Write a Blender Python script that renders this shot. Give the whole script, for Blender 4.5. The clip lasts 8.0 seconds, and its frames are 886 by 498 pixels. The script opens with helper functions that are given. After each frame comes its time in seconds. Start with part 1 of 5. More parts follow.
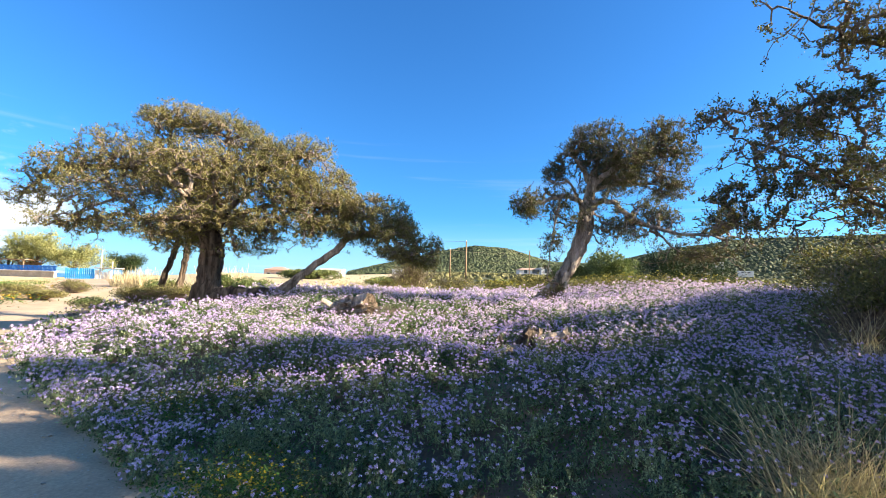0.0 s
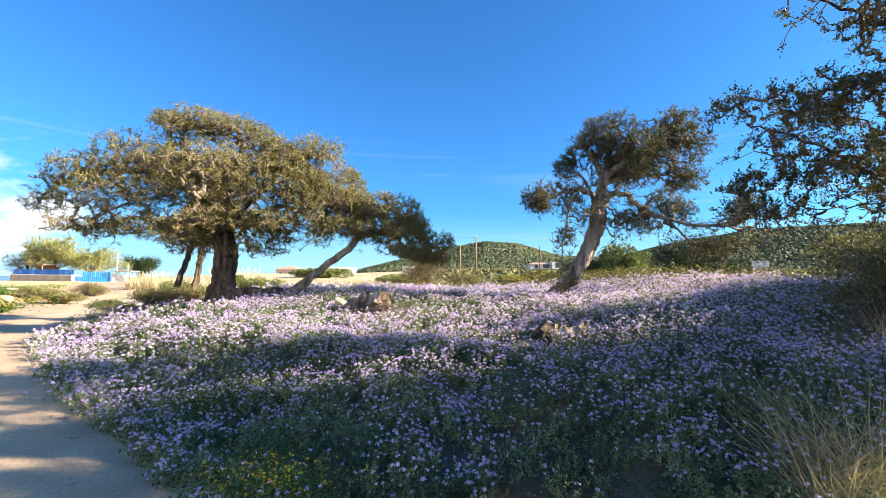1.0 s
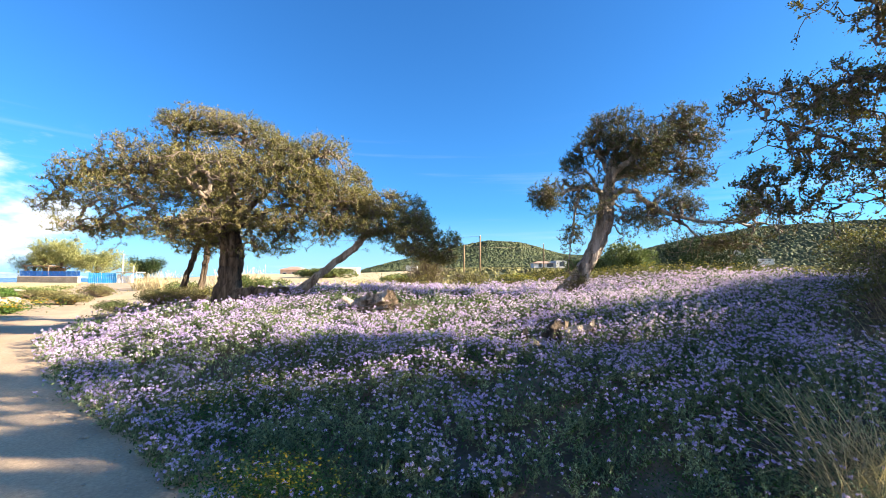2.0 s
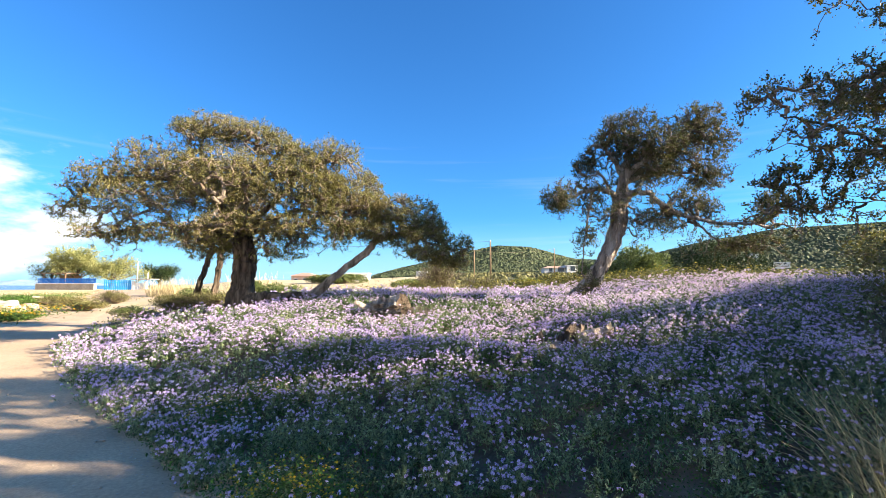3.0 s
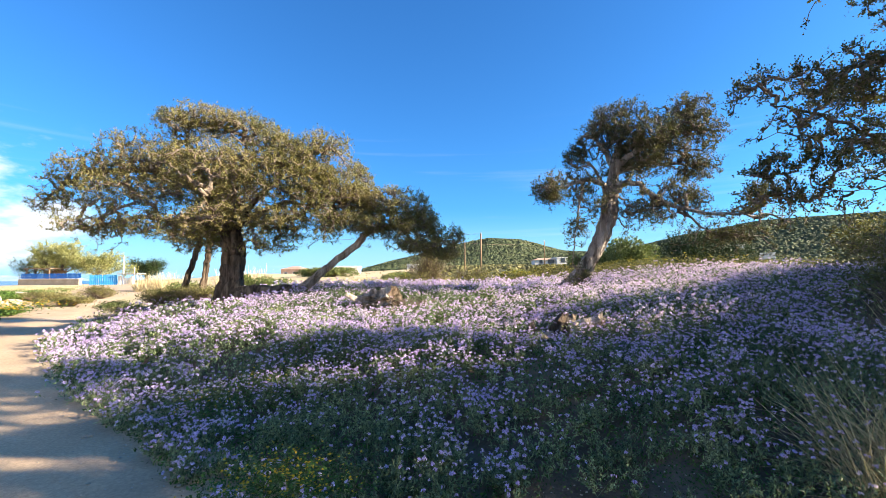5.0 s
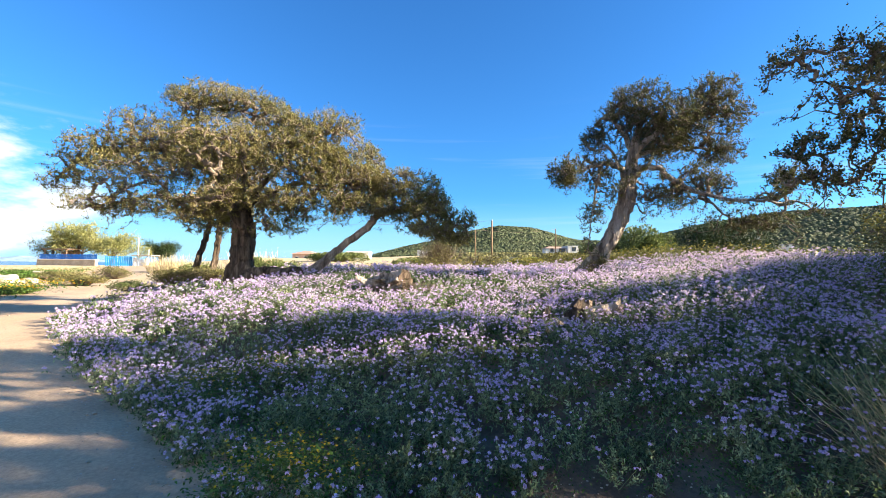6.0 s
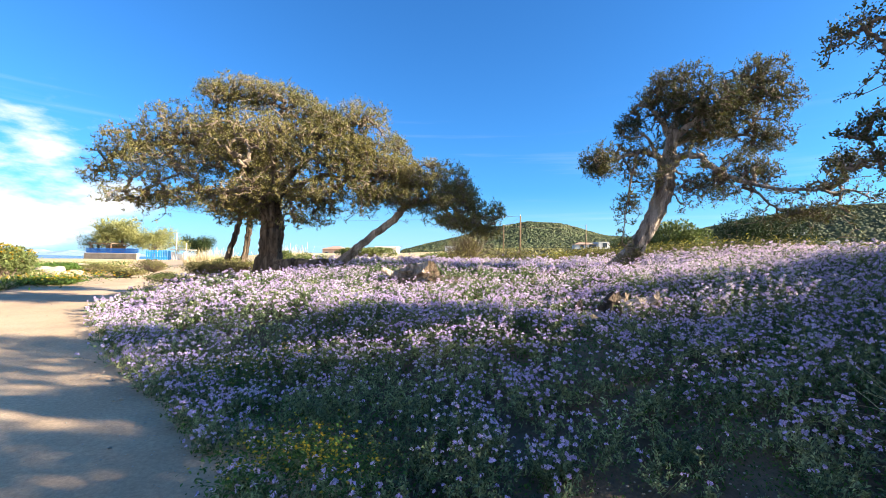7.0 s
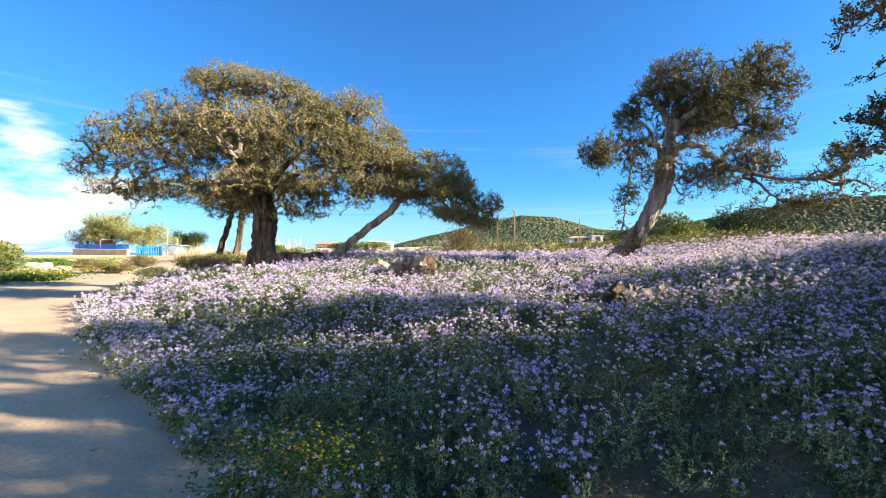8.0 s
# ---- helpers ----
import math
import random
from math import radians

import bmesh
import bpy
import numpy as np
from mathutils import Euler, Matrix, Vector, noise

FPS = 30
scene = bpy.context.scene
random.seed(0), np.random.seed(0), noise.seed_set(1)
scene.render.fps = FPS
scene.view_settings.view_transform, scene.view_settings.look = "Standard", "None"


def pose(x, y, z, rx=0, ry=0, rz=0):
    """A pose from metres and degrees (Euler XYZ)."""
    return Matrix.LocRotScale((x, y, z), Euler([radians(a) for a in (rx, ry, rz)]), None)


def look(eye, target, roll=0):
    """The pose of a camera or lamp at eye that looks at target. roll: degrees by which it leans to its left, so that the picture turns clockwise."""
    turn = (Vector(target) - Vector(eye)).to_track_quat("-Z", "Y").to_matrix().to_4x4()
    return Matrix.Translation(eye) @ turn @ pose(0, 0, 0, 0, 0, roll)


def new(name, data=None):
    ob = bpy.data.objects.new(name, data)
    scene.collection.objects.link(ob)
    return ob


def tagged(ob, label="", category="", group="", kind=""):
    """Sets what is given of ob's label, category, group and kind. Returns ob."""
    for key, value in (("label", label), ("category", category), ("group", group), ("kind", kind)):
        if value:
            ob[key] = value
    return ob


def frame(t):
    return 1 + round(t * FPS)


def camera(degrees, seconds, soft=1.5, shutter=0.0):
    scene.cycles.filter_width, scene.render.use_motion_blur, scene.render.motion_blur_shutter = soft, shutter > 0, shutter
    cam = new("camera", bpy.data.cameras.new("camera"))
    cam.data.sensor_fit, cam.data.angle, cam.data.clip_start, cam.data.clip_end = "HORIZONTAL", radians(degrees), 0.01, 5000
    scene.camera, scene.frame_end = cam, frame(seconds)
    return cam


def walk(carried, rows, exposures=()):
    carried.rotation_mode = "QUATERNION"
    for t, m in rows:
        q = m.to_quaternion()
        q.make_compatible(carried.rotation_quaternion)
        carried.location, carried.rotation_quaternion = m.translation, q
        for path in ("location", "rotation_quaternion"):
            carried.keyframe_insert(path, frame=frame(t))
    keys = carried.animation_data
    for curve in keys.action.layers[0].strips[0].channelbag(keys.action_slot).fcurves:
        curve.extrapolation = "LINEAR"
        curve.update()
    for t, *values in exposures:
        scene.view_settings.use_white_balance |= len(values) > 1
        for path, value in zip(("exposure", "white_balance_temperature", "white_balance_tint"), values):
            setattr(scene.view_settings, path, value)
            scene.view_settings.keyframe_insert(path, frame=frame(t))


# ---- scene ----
cam = camera(89.7, 8.0, soft=0.4)
PATH = [
    (0, (-0.017, -0.027, 1.357), (-0.018, 1.967, 1.515), 1.8),
    (0.5, (-0.035, -0.027, 1.358), (-0.058, 1.966, 1.520), 1.4),
    (1, (-0.064, -0.015, 1.360), (-0.108, 1.980, 1.501), 0.7),
    (1.5, (-0.095, 0.005, 1.354), (-0.146, 2.000, 1.487), 0.5),
    (3, (-0.172, 0.070, 1.311), (-0.275, 2.061, 1.474), 0.1),
    (3.5, (-0.174, 0.067, 1.302), (-0.300, 2.056, 1.470), -0.0),
    (4, (-0.178, 0.055, 1.304), (-0.277, 2.046, 1.465), -0.2),
    (5.5, (-0.203, 0.173, 1.272), (-0.261, 2.169, 1.380), -0.3),
    (6, (-0.220, 0.274, 1.240), (-0.327, 2.270, 1.312), 0.6),
    (6.5, (-0.221, 0.377, 1.209), (-0.381, 2.370, 1.236), 0.2),
    (7, (-0.223, 0.448, 1.177), (-0.454, 2.434, 1.229), 0.9),
    (7.5, (-0.244, 0.482, 1.160), (-0.481, 2.468, 1.199), 1.4),
    (8, (-0.305, 0.587, 1.138), (-0.507, 2.576, 1.166), 0.6),
]
walk(cam, [(t, look(eye, target, roll)) for t, eye, target, roll in PATH], exposures=[(0.0, 2.02), (3.0, 2.00), (8.0, 1.97)])

# ---- world and sun ----
SUN_AZ, SUN_EL = 95.0, 20.0      # degrees clockwise from +y, above the horizon
world = bpy.data.worlds.new("sky")
scene.world = world
world.use_nodes = True
wn, wl = world.node_tree.nodes, world.node_tree.links
wn.clear()
sky = wn.new("ShaderNodeTexSky")
sky.sky_type = "NISHITA"
sky.sun_disc = False
sky.sun_elevation, sky.sun_rotation = radians(SUN_EL), radians(SUN_AZ)
sky.air_density, sky.dust_density, sky.ozone_density = 1.0, 0.9, 3.0
# a bank of cumulus low over the sea, and another behind the camera
tc = wn.new("ShaderNodeTexCoord")
sep = wn.new("ShaderNodeSeparateXYZ")
wl.new(tc.outputs["Generated"], sep.inputs[0])
stretch = wn.new("ShaderNodeMapping")
stretch.inputs["Scale"].default_value = (1.0, 1.0, 2.6)
wl.new(tc.outputs["Generated"], stretch.inputs[0])
cn = wn.new("ShaderNodeTexNoise")
cn.inputs["Scale"].default_value, cn.inputs["Detail"].default_value, cn.inputs["Roughness"].default_value = 3.4, 9.0, 0.55
wl.new(stretch.outputs[0], cn.inputs["Vector"])


def wmath(op, a, b, clamp=False):
    n = wn.new("ShaderNodeMath")
    n.operation, n.use_clamp = op, clamp
    for k, v in enumerate((a, b)):
        if isinstance(v, (int, float)):
            n.inputs[k].default_value = v
        else:
            wl.new(v, n.inputs[k])
    return n.outputs[0]


def wstep(v, a, b):
    n = wn.new("ShaderNodeMapRange")
    n.interpolation_type = "SMOOTHSTEP"
    wl.new(v, n.inputs[0])
    n.inputs[1].default_value, n.inputs[2].default_value = a, b
    return n.outputs[0]


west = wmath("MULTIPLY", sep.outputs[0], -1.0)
# southern bank is out of view, added to whiten the light in the shade
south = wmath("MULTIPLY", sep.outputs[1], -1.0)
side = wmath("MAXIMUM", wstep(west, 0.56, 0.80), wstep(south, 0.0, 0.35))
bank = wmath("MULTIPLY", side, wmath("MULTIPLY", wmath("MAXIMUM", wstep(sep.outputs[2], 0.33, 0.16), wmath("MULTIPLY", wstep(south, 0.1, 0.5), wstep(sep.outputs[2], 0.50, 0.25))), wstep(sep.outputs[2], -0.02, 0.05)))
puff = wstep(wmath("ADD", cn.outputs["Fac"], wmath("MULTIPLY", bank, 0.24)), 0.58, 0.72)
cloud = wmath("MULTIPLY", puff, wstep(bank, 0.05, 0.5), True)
streak = wn.new("ShaderNodeMapping")
streak.inputs["Scale"].default_value = (1.2, 1.2, 26.0)
wl.new(tc.outputs["Generated"], streak.inputs[0])
sn = wn.new("ShaderNodeTexNoise")
sn.inputs["Scale"].default_value, sn.inputs["Detail"].default_value = 1.6, 6.0
wl.new(streak.outputs[0], sn.inputs["Vector"])
wisp = wmath("MULTIPLY", wstep(sn.outputs["Fac"], 0.55, 0.8), wmath("MULTIPLY", wstep(sep.outputs[2], 0.36, 0.22), 0.16))
cover = wmath("ADD", cloud, wisp, True)
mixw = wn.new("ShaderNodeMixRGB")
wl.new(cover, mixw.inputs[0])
tint = wn.new("ShaderNodeMixRGB")
tint.blend_type = "MULTIPLY"
tint.inputs[0].default_value = 1.0
tint.inputs[2].default_value = (0.36, 0.94, 1.50, 1)
wl.new(sky.outputs[0], tint.inputs[1])
haze = wn.new("ShaderNodeMixRGB")
wl.new(wmath("MULTIPLY", wstep(sep.outputs[2], 0.16, -0.02), 0.75), haze.inputs[0])
wl.new(tint.outputs[0], haze.inputs[1])
haze.inputs[2].default_value = (3.6, 6.0, 8.2, 1)
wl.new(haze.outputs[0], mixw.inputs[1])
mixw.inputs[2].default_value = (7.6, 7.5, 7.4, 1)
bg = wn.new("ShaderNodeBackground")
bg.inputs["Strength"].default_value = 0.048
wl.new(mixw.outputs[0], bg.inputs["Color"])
wo = wn.new("ShaderNodeOutputWorld")
wl.new(bg.outputs[0], wo.inputs[0])

sun = new("sun", bpy.data.lights.new("sun", "SUN"))
sun.data.energy, sun.data.angle, sun.data.color = 5.0, radians(0.53), (1.0, 0.86, 0.66)
az, el = radians(SUN_AZ), radians(SUN_EL)
TO_SUN = Vector((math.sin(az) * math.cos(el), math.cos(az) * math.cos(el), math.sin(el)))
sun.matrix_world = look(TO_SUN * 50, (0, 0, 0))

# ---- materials ----


def ramp(nt, fac, stops):
    r = nt.nodes.new("ShaderNodeValToRGB")
    while len(r.color_ramp.elements) < len(stops):
        r.color_ramp.elements.new(0.5)
    for e, (p, c) in zip(r.color_ramp.elements, stops):
        e.position, e.color = p, (*c, 1)
    nt.links.new(fac, r.inputs[0])
    return r.outputs[0]


def tex_noise(nt, scale, detail=5.0, rough=0.6, squash=None):
    co = nt.nodes.new("ShaderNodeTexCoord")
    out = co.outputs["Object"]
    if squash:
        mp = nt.nodes.new("ShaderNodeMapping")
        mp.inputs["Scale"].default_value = squash
        nt.links.new(out, mp.inputs[0])
        out = mp.outputs[0]
    n = nt.nodes.new("ShaderNodeTexNoise")
    n.inputs["Scale"].default_value, n.inputs["Detail"].default_value, n.inputs["Roughness"].default_value = scale, detail, rough
    nt.links.new(out, n.inputs["Vector"])
    return n.outputs["Fac"]


def blend(nt, fac, a, b, mode="MIX"):
    m = nt.nodes.new("ShaderNodeMixRGB")
    m.blend_type = mode
    for k, v in enumerate((fac, a, b)):
        if isinstance(v, (int, float)):
            m.inputs[k].default_value = v
        elif isinstance(v, tuple):
            m.inputs[k].default_value = (*v, 1)
        else:
            nt.links.new(v, m.inputs[k])
    return m.outputs[0]


def material(name, stops, coarse=1.5, fine=30.0, rough=0.8, bump=0.3, depth=0.01, squash=None, island=0.0, translucent=None, metal=0.0, spec=0.3):
    """Colour from a coarse noise through stops, broken by a fine one; a bump; random lightness from piece to piece."""
    m = bpy.data.materials.new(name)
    m.use_nodes = True
    nt = m.node_tree
    b = nt.nodes["Principled BSDF"]
    c = ramp(nt, tex_noise(nt, coarse, 4.0, 0.6, squash), stops)
    fine_fac = tex_noise(nt, fine, 6.0, 0.7, squash)
    c = blend(nt, 0.55, c, ramp(nt, fine_fac, [(0.3, (0.55, 0.55, 0.55)), (0.7, (1.35, 1.35, 1.35))]), "MULTIPLY")
    if island:
        g = nt.nodes.new("ShaderNodeNewGeometry")
        lo, hi = 1 - island, 1 + island
        c = blend(nt, 1.0, c, ramp(nt, g.outputs["Random Per Island"], [(0.0, (lo, lo * 0.97, lo)), (1.0, (hi, hi, hi * 0.95))]), "MULTIPLY")
    nt.links.new(c, b.inputs["Base Color"])
    b.inputs["Roughness"].default_value, b.inputs["Metallic"].default_value = rough, metal
    b.inputs["Specular IOR Level"].default_value = spec
    if bump:
        bp = nt.nodes.new("ShaderNodeBump")
        bp.inputs["Strength"].default_value, bp.inputs["Distance"].default_value = bump, depth
        nt.links.new(fine_fac, bp.inputs["Height"])
        nt.links.new(bp.outputs[0], b.inputs["Normal"])
    if translucent:
        tr = nt.nodes.new("ShaderNodeBsdfTranslucent")
        nt.links.new(blend(nt, 1.0, c, (1.3, 1.4, 0.7), "MULTIPLY"), tr.inputs[0])
        mx = nt.nodes.new("ShaderNodeMixShader")
        mx.inputs[0].default_value = translucent
        nt.links.new(b.outputs[0], mx.inputs[1])
        nt.links.new(tr.outputs[0], mx.inputs[2])
        nt.links.new(mx.outputs[0], nt.nodes["Material Output"].inputs[0])
    return m


SOIL = material("sandy_soil", [(0.3, (0.095, 0.066, 0.043)), (0.55, (0.165, 0.118, 0.076)), (0.75, (0.27, 0.20, 0.135))], 1.2, 45, 0.95, 0.6, 0.03)
SAND = material("track_sand", [(0.3, (0.42, 0.295, 0.185)), (0.5, (0.52, 0.375, 0.24)), (0.75, (0.60, 0.45, 0.30))], 0.55, 38, 0.95, 0.35, 0.012)
DRY_FIELD = material("dry_field", [(0.3, (0.46, 0.36, 0.20)), (0.6, (0.58, 0.46, 0.27)), (0.8, (0.42, 0.36, 0.17))], 0.12, 3.0, 0.95, 0.4, 0.05)
BARK_GREY = material("grey_bark", [(0.34, (0.14, 0.105, 0.08)), (0.5, (0.40, 0.32, 0.25)), (0.66, (0.62, 0.53, 0.44))], 9.0, 26, 0.9, 1.0, 0.07, (1, 1, 0.13))
BARK_BROWN = material("brown_bark", [(0.34, (0.035, 0.025, 0.018)), (0.5, (0.13, 0.093, 0.065)), (0.68, (0.29, 0.215, 0.155))], 9.0, 26, 0.92, 1.0, 0.07, (1, 1, 0.15))
TWIG = material("twig_bark", [(0.3, (0.13, 0.095, 0.07)), (0.6, (0.24, 0.185, 0.14)), (0.85, (0.36, 0.29, 0.23))], 4.0, 30, 0.9, 0.0, island=0.3)
LEAF_OLIVE = material("juniper_leaf_olive", [(0.3, (0.11, 0.108, 0.038)), (0.5, (0.205, 0.183, 0.066)), (0.75, (0.335, 0.26, 0.12))], 1.1, 9, 0.65, 0.0, island=0.4, translucent=0.26)
LEAF_DARK = material("juniper_leaf_dark", [(0.3, (0.055, 0.06, 0.024)), (0.55, (0.105, 0.098, 0.038)), (0.75, (0.17, 0.13, 0.055))], 1.4, 9, 0.65, 0.0, island=0.4, translucent=0.2)
FOLIAGE_GREY = material("stock_leaf", [(0.3, (0.09, 0.13, 0.062)), (0.55, (0.195, 0.24, 0.12)), (0.75, (0.43, 0.44, 0.24))], 1.6, 14, 0.6, 0.0, island=0.65, translucent=0.14, spec=0.35)
FOLIAGE_GREEN = material("green_leaf", [(0.3, (0.04, 0.085, 0.015)), (0.55, (0.08, 0.145, 0.03)), (0.75, (0.15, 0.21, 0.055))], 1.6, 14, 0.7, 0.0, island=0.5, translucent=0.18, spec=0.2)
LILAC = material("lilac_petal", [(0.3, (0.55, 0.40, 0.82)), (0.55, (0.68, 0.53, 0.89)), (0.75, (0.81, 0.70, 0.93))], 2.2, 30, 0.7, 0.0, island=0.28, translucent=0.34, spec=0.12)
YELLOW = material("yellow_petal", [(0.3, (0.56, 0.33, 0.01)), (0.7, (0.70, 0.47, 0.025))], 3, 30, 0.6, 0.0, island=0.25, translucent=0.2)
SPURGE = material("spurge_bract", [(0.3, (0.32, 0.29, 0.05)), (0.6, (0.46, 0.38, 0.065)), (0.8, (0.60, 0.46, 0.08))], 3, 30, 0.65, 0.0, island=0.35, translucent=0.25)
STRAW = material("straw", [(0.3, (0.42, 0.33, 0.19)), (0.6, (0.60, 0.49, 0.31)), (0.8, (0.72, 0.61, 0.42))], 3, 20, 0.8, 0.0, island=0.45, translucent=0.2)
SCRUB = material("scrub_leaf", [(0.3, (0.10, 0.10, 0.036)), (0.55, (0.165, 0.15, 0.056)), (0.75, (0.27, 0.235, 0.09))], 1.5, 12, 0.7, 0.0, island=0.45, translucent=0.18)
MASTIC = material("mastic_leaf", [(0.3, (0.016, 0.032, 0.009)), (0.55, (0.03, 0.053, 0.015)), (0.8, (0.055, 0.078, 0.024))], 0.8, 8, 0.6, 0.0, island=0.35, translucent=0.1)
OLIVE_BUSH = material("olive_bush_leaf", [(0.3, (0.10, 0.13, 0.04)), (0.55, (0.15, 0.18, 0.06)), (0.8, (0.22, 0.24, 0.10))], 0.8, 8, 0.65, 0.0, island=0.35, translucent=0.15)
TAMARISK = material("tamarisk_leaf", [(0.3, (0.22, 0.23, 0.085)), (0.55, (0.30, 0.30, 0.12)), (0.8, (0.38, 0.36, 0.17))], 0.6, 6, 0.7, 0.0, island=0.35, translucent=0.25)
WOODS = material("hill_woods", [(0.3, (0.036, 0.05, 0.021)), (0.5, (0.062, 0.078, 0.033)), (0.75, (0.105, 0.113, 0.05))], 0.03, 0.6, 0.85, 0.5, 0.6, island=0.4)
HILL_SOIL = material("hill_soil", [(0.3, (0.05, 0.06, 0.026)), (0.6, (0.085, 0.09, 0.038)), (0.8, (0.13, 0.12, 0.055))], 0.02, 0.4, 0.95, 0.5, 0.5)
WHITEWASH = material("white_render", [(0.3, (0.68, 0.66, 0.62)), (0.6, (0.78, 0.76, 0.72)), (0.8, (0.82, 0.81, 0.78))], 0.8, 12, 0.85, 0.2, 0.01)
PINK_WALL = material("pink_render", [(0.3, (0.52, 0.36, 0.29)), (0.7, (0.62, 0.45, 0.37))], 0.8, 12, 0.85, 0.2, 0.01)
TERRACOTTA = material("terracotta", [(0.3, (0.44, 0.26, 0.19)), (0.7, (0.56, 0.37, 0.28))], 1.5, 14, 0.8, 0.4, 0.02)
BLUE_PAINT = material("blue_paint", [(0.3, (0.015, 0.13, 0.50)), (0.7, (0.03, 0.20, 0.62))], 2.0, 14, 0.5, 0.1, 0.003, island=0.25)
CYAN_PAINT = material("bright_blue_paint", [(0.3, (0.02, 0.26, 0.66)), (0.7, (0.04, 0.36, 0.76))], 2.0, 14, 0.5, 0.1, 0.003, island=0.25)
RUBBLE = material("rubble_stone", [(0.3, (0.37, 0.31, 0.235)), (0.6, (0.50, 0.42, 0.33)), (0.8, (0.60, 0.53, 0.43))], 1.2, 9, 0.9, 0.8, 0.05)
DARK_GLASS = material("dark_window", [(0.3, (0.03, 0.04, 0.05)), (0.7, (0.06, 0.08, 0.10))], 1, 5, 0.15, 0.0, spec=0.5)
POLE_WOOD = material("pole_wood", [(0.3, (0.22, 0.14, 0.08)), (0.7, (0.34, 0.23, 0.14))], 3, 20, 0.85, 0.4, 0.01, (1, 1, 0.1))
CUT_WOOD = material("cut_wood", [(0.3, (0.36, 0.26, 0.16)), (0.55, (0.50, 0.38, 0.25)), (0.8, (0.60, 0.49, 0.35))], 5, 35, 0.85, 0.5, 0.01)
STEEL = material("painted_steel", [(0.3, (0.60, 0.60, 0.58)), (0.7, (0.75, 0.75, 0.73))], 2, 12, 0.5, 0.1, 0.003)
SEA = material("sea_water", [(0.3, (0.03, 0.14, 0.26)), (0.7, (0.05, 0.19, 0.32))], 0.01, 0.3, 0.25, 0.3, 0.3)
# distance haze is put into the island's blue colour
HAZE_ROCK = material("far_island", [(0.3, (0.20, 0.30, 0.42)), (0.7, (0.26, 0.36, 0.48))], 0.002, 0.05, 0.95, 0.0)

# ---- mesh helpers ----


def np_mesh(name, verts, faces, mats, index=None, smooth=False):
    """A mesh from arrays: verts (n, 3), faces (m, k), all with k corners."""
    me = bpy.data.meshes.new(name)
    faces = np.asarray(faces, dtype=np.int32)
    n, k = faces.shape
    me.vertices.add(len(verts))
    me.vertices.foreach_set("co", np.asarray(verts, dtype=np.float32).ravel())
    me.loops.add(n * k)
    me.loops.foreach_set("vertex_index", faces.ravel())
    me.polygons.add(n)
    me.polygons.foreach_set("loop_start", np.arange(0, n * k, k, dtype=np.int32))
    me.polygons.foreach_set("loop_total", np.full(n, k, dtype=np.int32))
    for m in mats if isinstance(mats, (list, tuple)) else [mats]:
        me.materials.append(m)
    if index is not None:
        me.polygons.foreach_set("material_index", np.asarray(index, dtype=np.int32))
    me.polygons.foreach_set("use_smooth", np.full(n, smooth))
    me.update(calc_edges=True)
    return me


def link(name, me, parent=None, label=""):
    ob = new(name, me)
    if parent is not None:
        ob.parent = parent
    return tagged(ob, label)


def part(name, bm, mat_, parent, label="", smooth=False):
    me = bpy.data.meshes.new(name)
    bm.to_mesh(me)
    bm.free()
    me.materials.append(mat_)
    if smooth:
        me.polygons.foreach_set("use_smooth", np.full(len(me.polygons), True))
    return link(name, me, parent, label)


def box(lo, hi, bevel=0.0):
    bm = bmesh.new()
    bmesh.ops.create_cube(bm, size=1.0)
    for v in bm.verts:
        v.co = Vector([lo[i] + (v.co[i] + 0.5) * (hi[i] - lo[i]) for i in range(3)])
    if bevel:
        bmesh.ops.bevel(bm, geom=bm.edges[:], offset=bevel, segments=1, affect="EDGES")
    return bm


def base(name, x, y, z, label, category, group="", turn=0.0):
    ob = new(name)
    ob.matrix_world = pose(x, y, z, 0, 0, turn)
    return tagged(ob, label, category, group)


def sstep(a, b, v):
    t = np.clip((np.asarray(v, dtype=float) - a) / (b - a), 0, 1)
    return t * t * (3 - 2 * t)


_g = np.random.default_rng(3)
_TAB = _g.random((64, 64))


def vnoise(x, y):
    """Smooth value noise in the plane, 0 to 1, on a one-metre lattice."""
    x, y = np.asarray(x, dtype=float), np.asarray(y, dtype=float)
    xi, yi = np.floor(x).astype(int), np.floor(y).astype(int)
    fx, fy = x - xi, y - yi
    fx, fy = fx * fx * (3 - 2 * fx), fy * fy * (3 - 2 * fy)
    a, b = _TAB[xi % 64, yi % 64], _TAB[(xi + 1) % 64, yi % 64]
    c, d = _TAB[xi % 64, (yi + 1) % 64], _TAB[(xi + 1) % 64, (yi + 1) % 64]
    return (a * (1 - fx) + b * fx) * (1 - fy) + (c * (1 - fx) + d * fx) * fy


# ---- the lie of the land ----
TRACK = [(9.0, -9.0), (3.5, -4.0), (0.2, -1.0), (-2.5, 1.48), (-5.15, 3.65), (-8.85, 7.3), (-11.1, 10.3), (-13.85, 13.8), (-16.8, 17.9), (-20.4, 22.7), (-28.0, 35.0), (-39.5, 50.5)]
TRACK_WIDTH = 2.75


def smooth_line(pts, n):
    """A Catmull-Rom line through pts, n points a span."""
    p = np.array([pts[0], *pts, pts[-1]], dtype=float)
    out = []
    for i in range(1, len(p) - 2):
        t = np.linspace(0, 1, n, endpoint=False)[:, None]
        a, b, c, d = p[i - 1], p[i], p[i + 1], p[i + 2]
        out.append(0.5 * (2 * b + (c - a) * t + (2 * a - 5 * b + 4 * c - d) * t ** 2 + (3 * b - a - 3 * c + d) * t ** 3))
    return np.vstack(out + [p[-1:]])


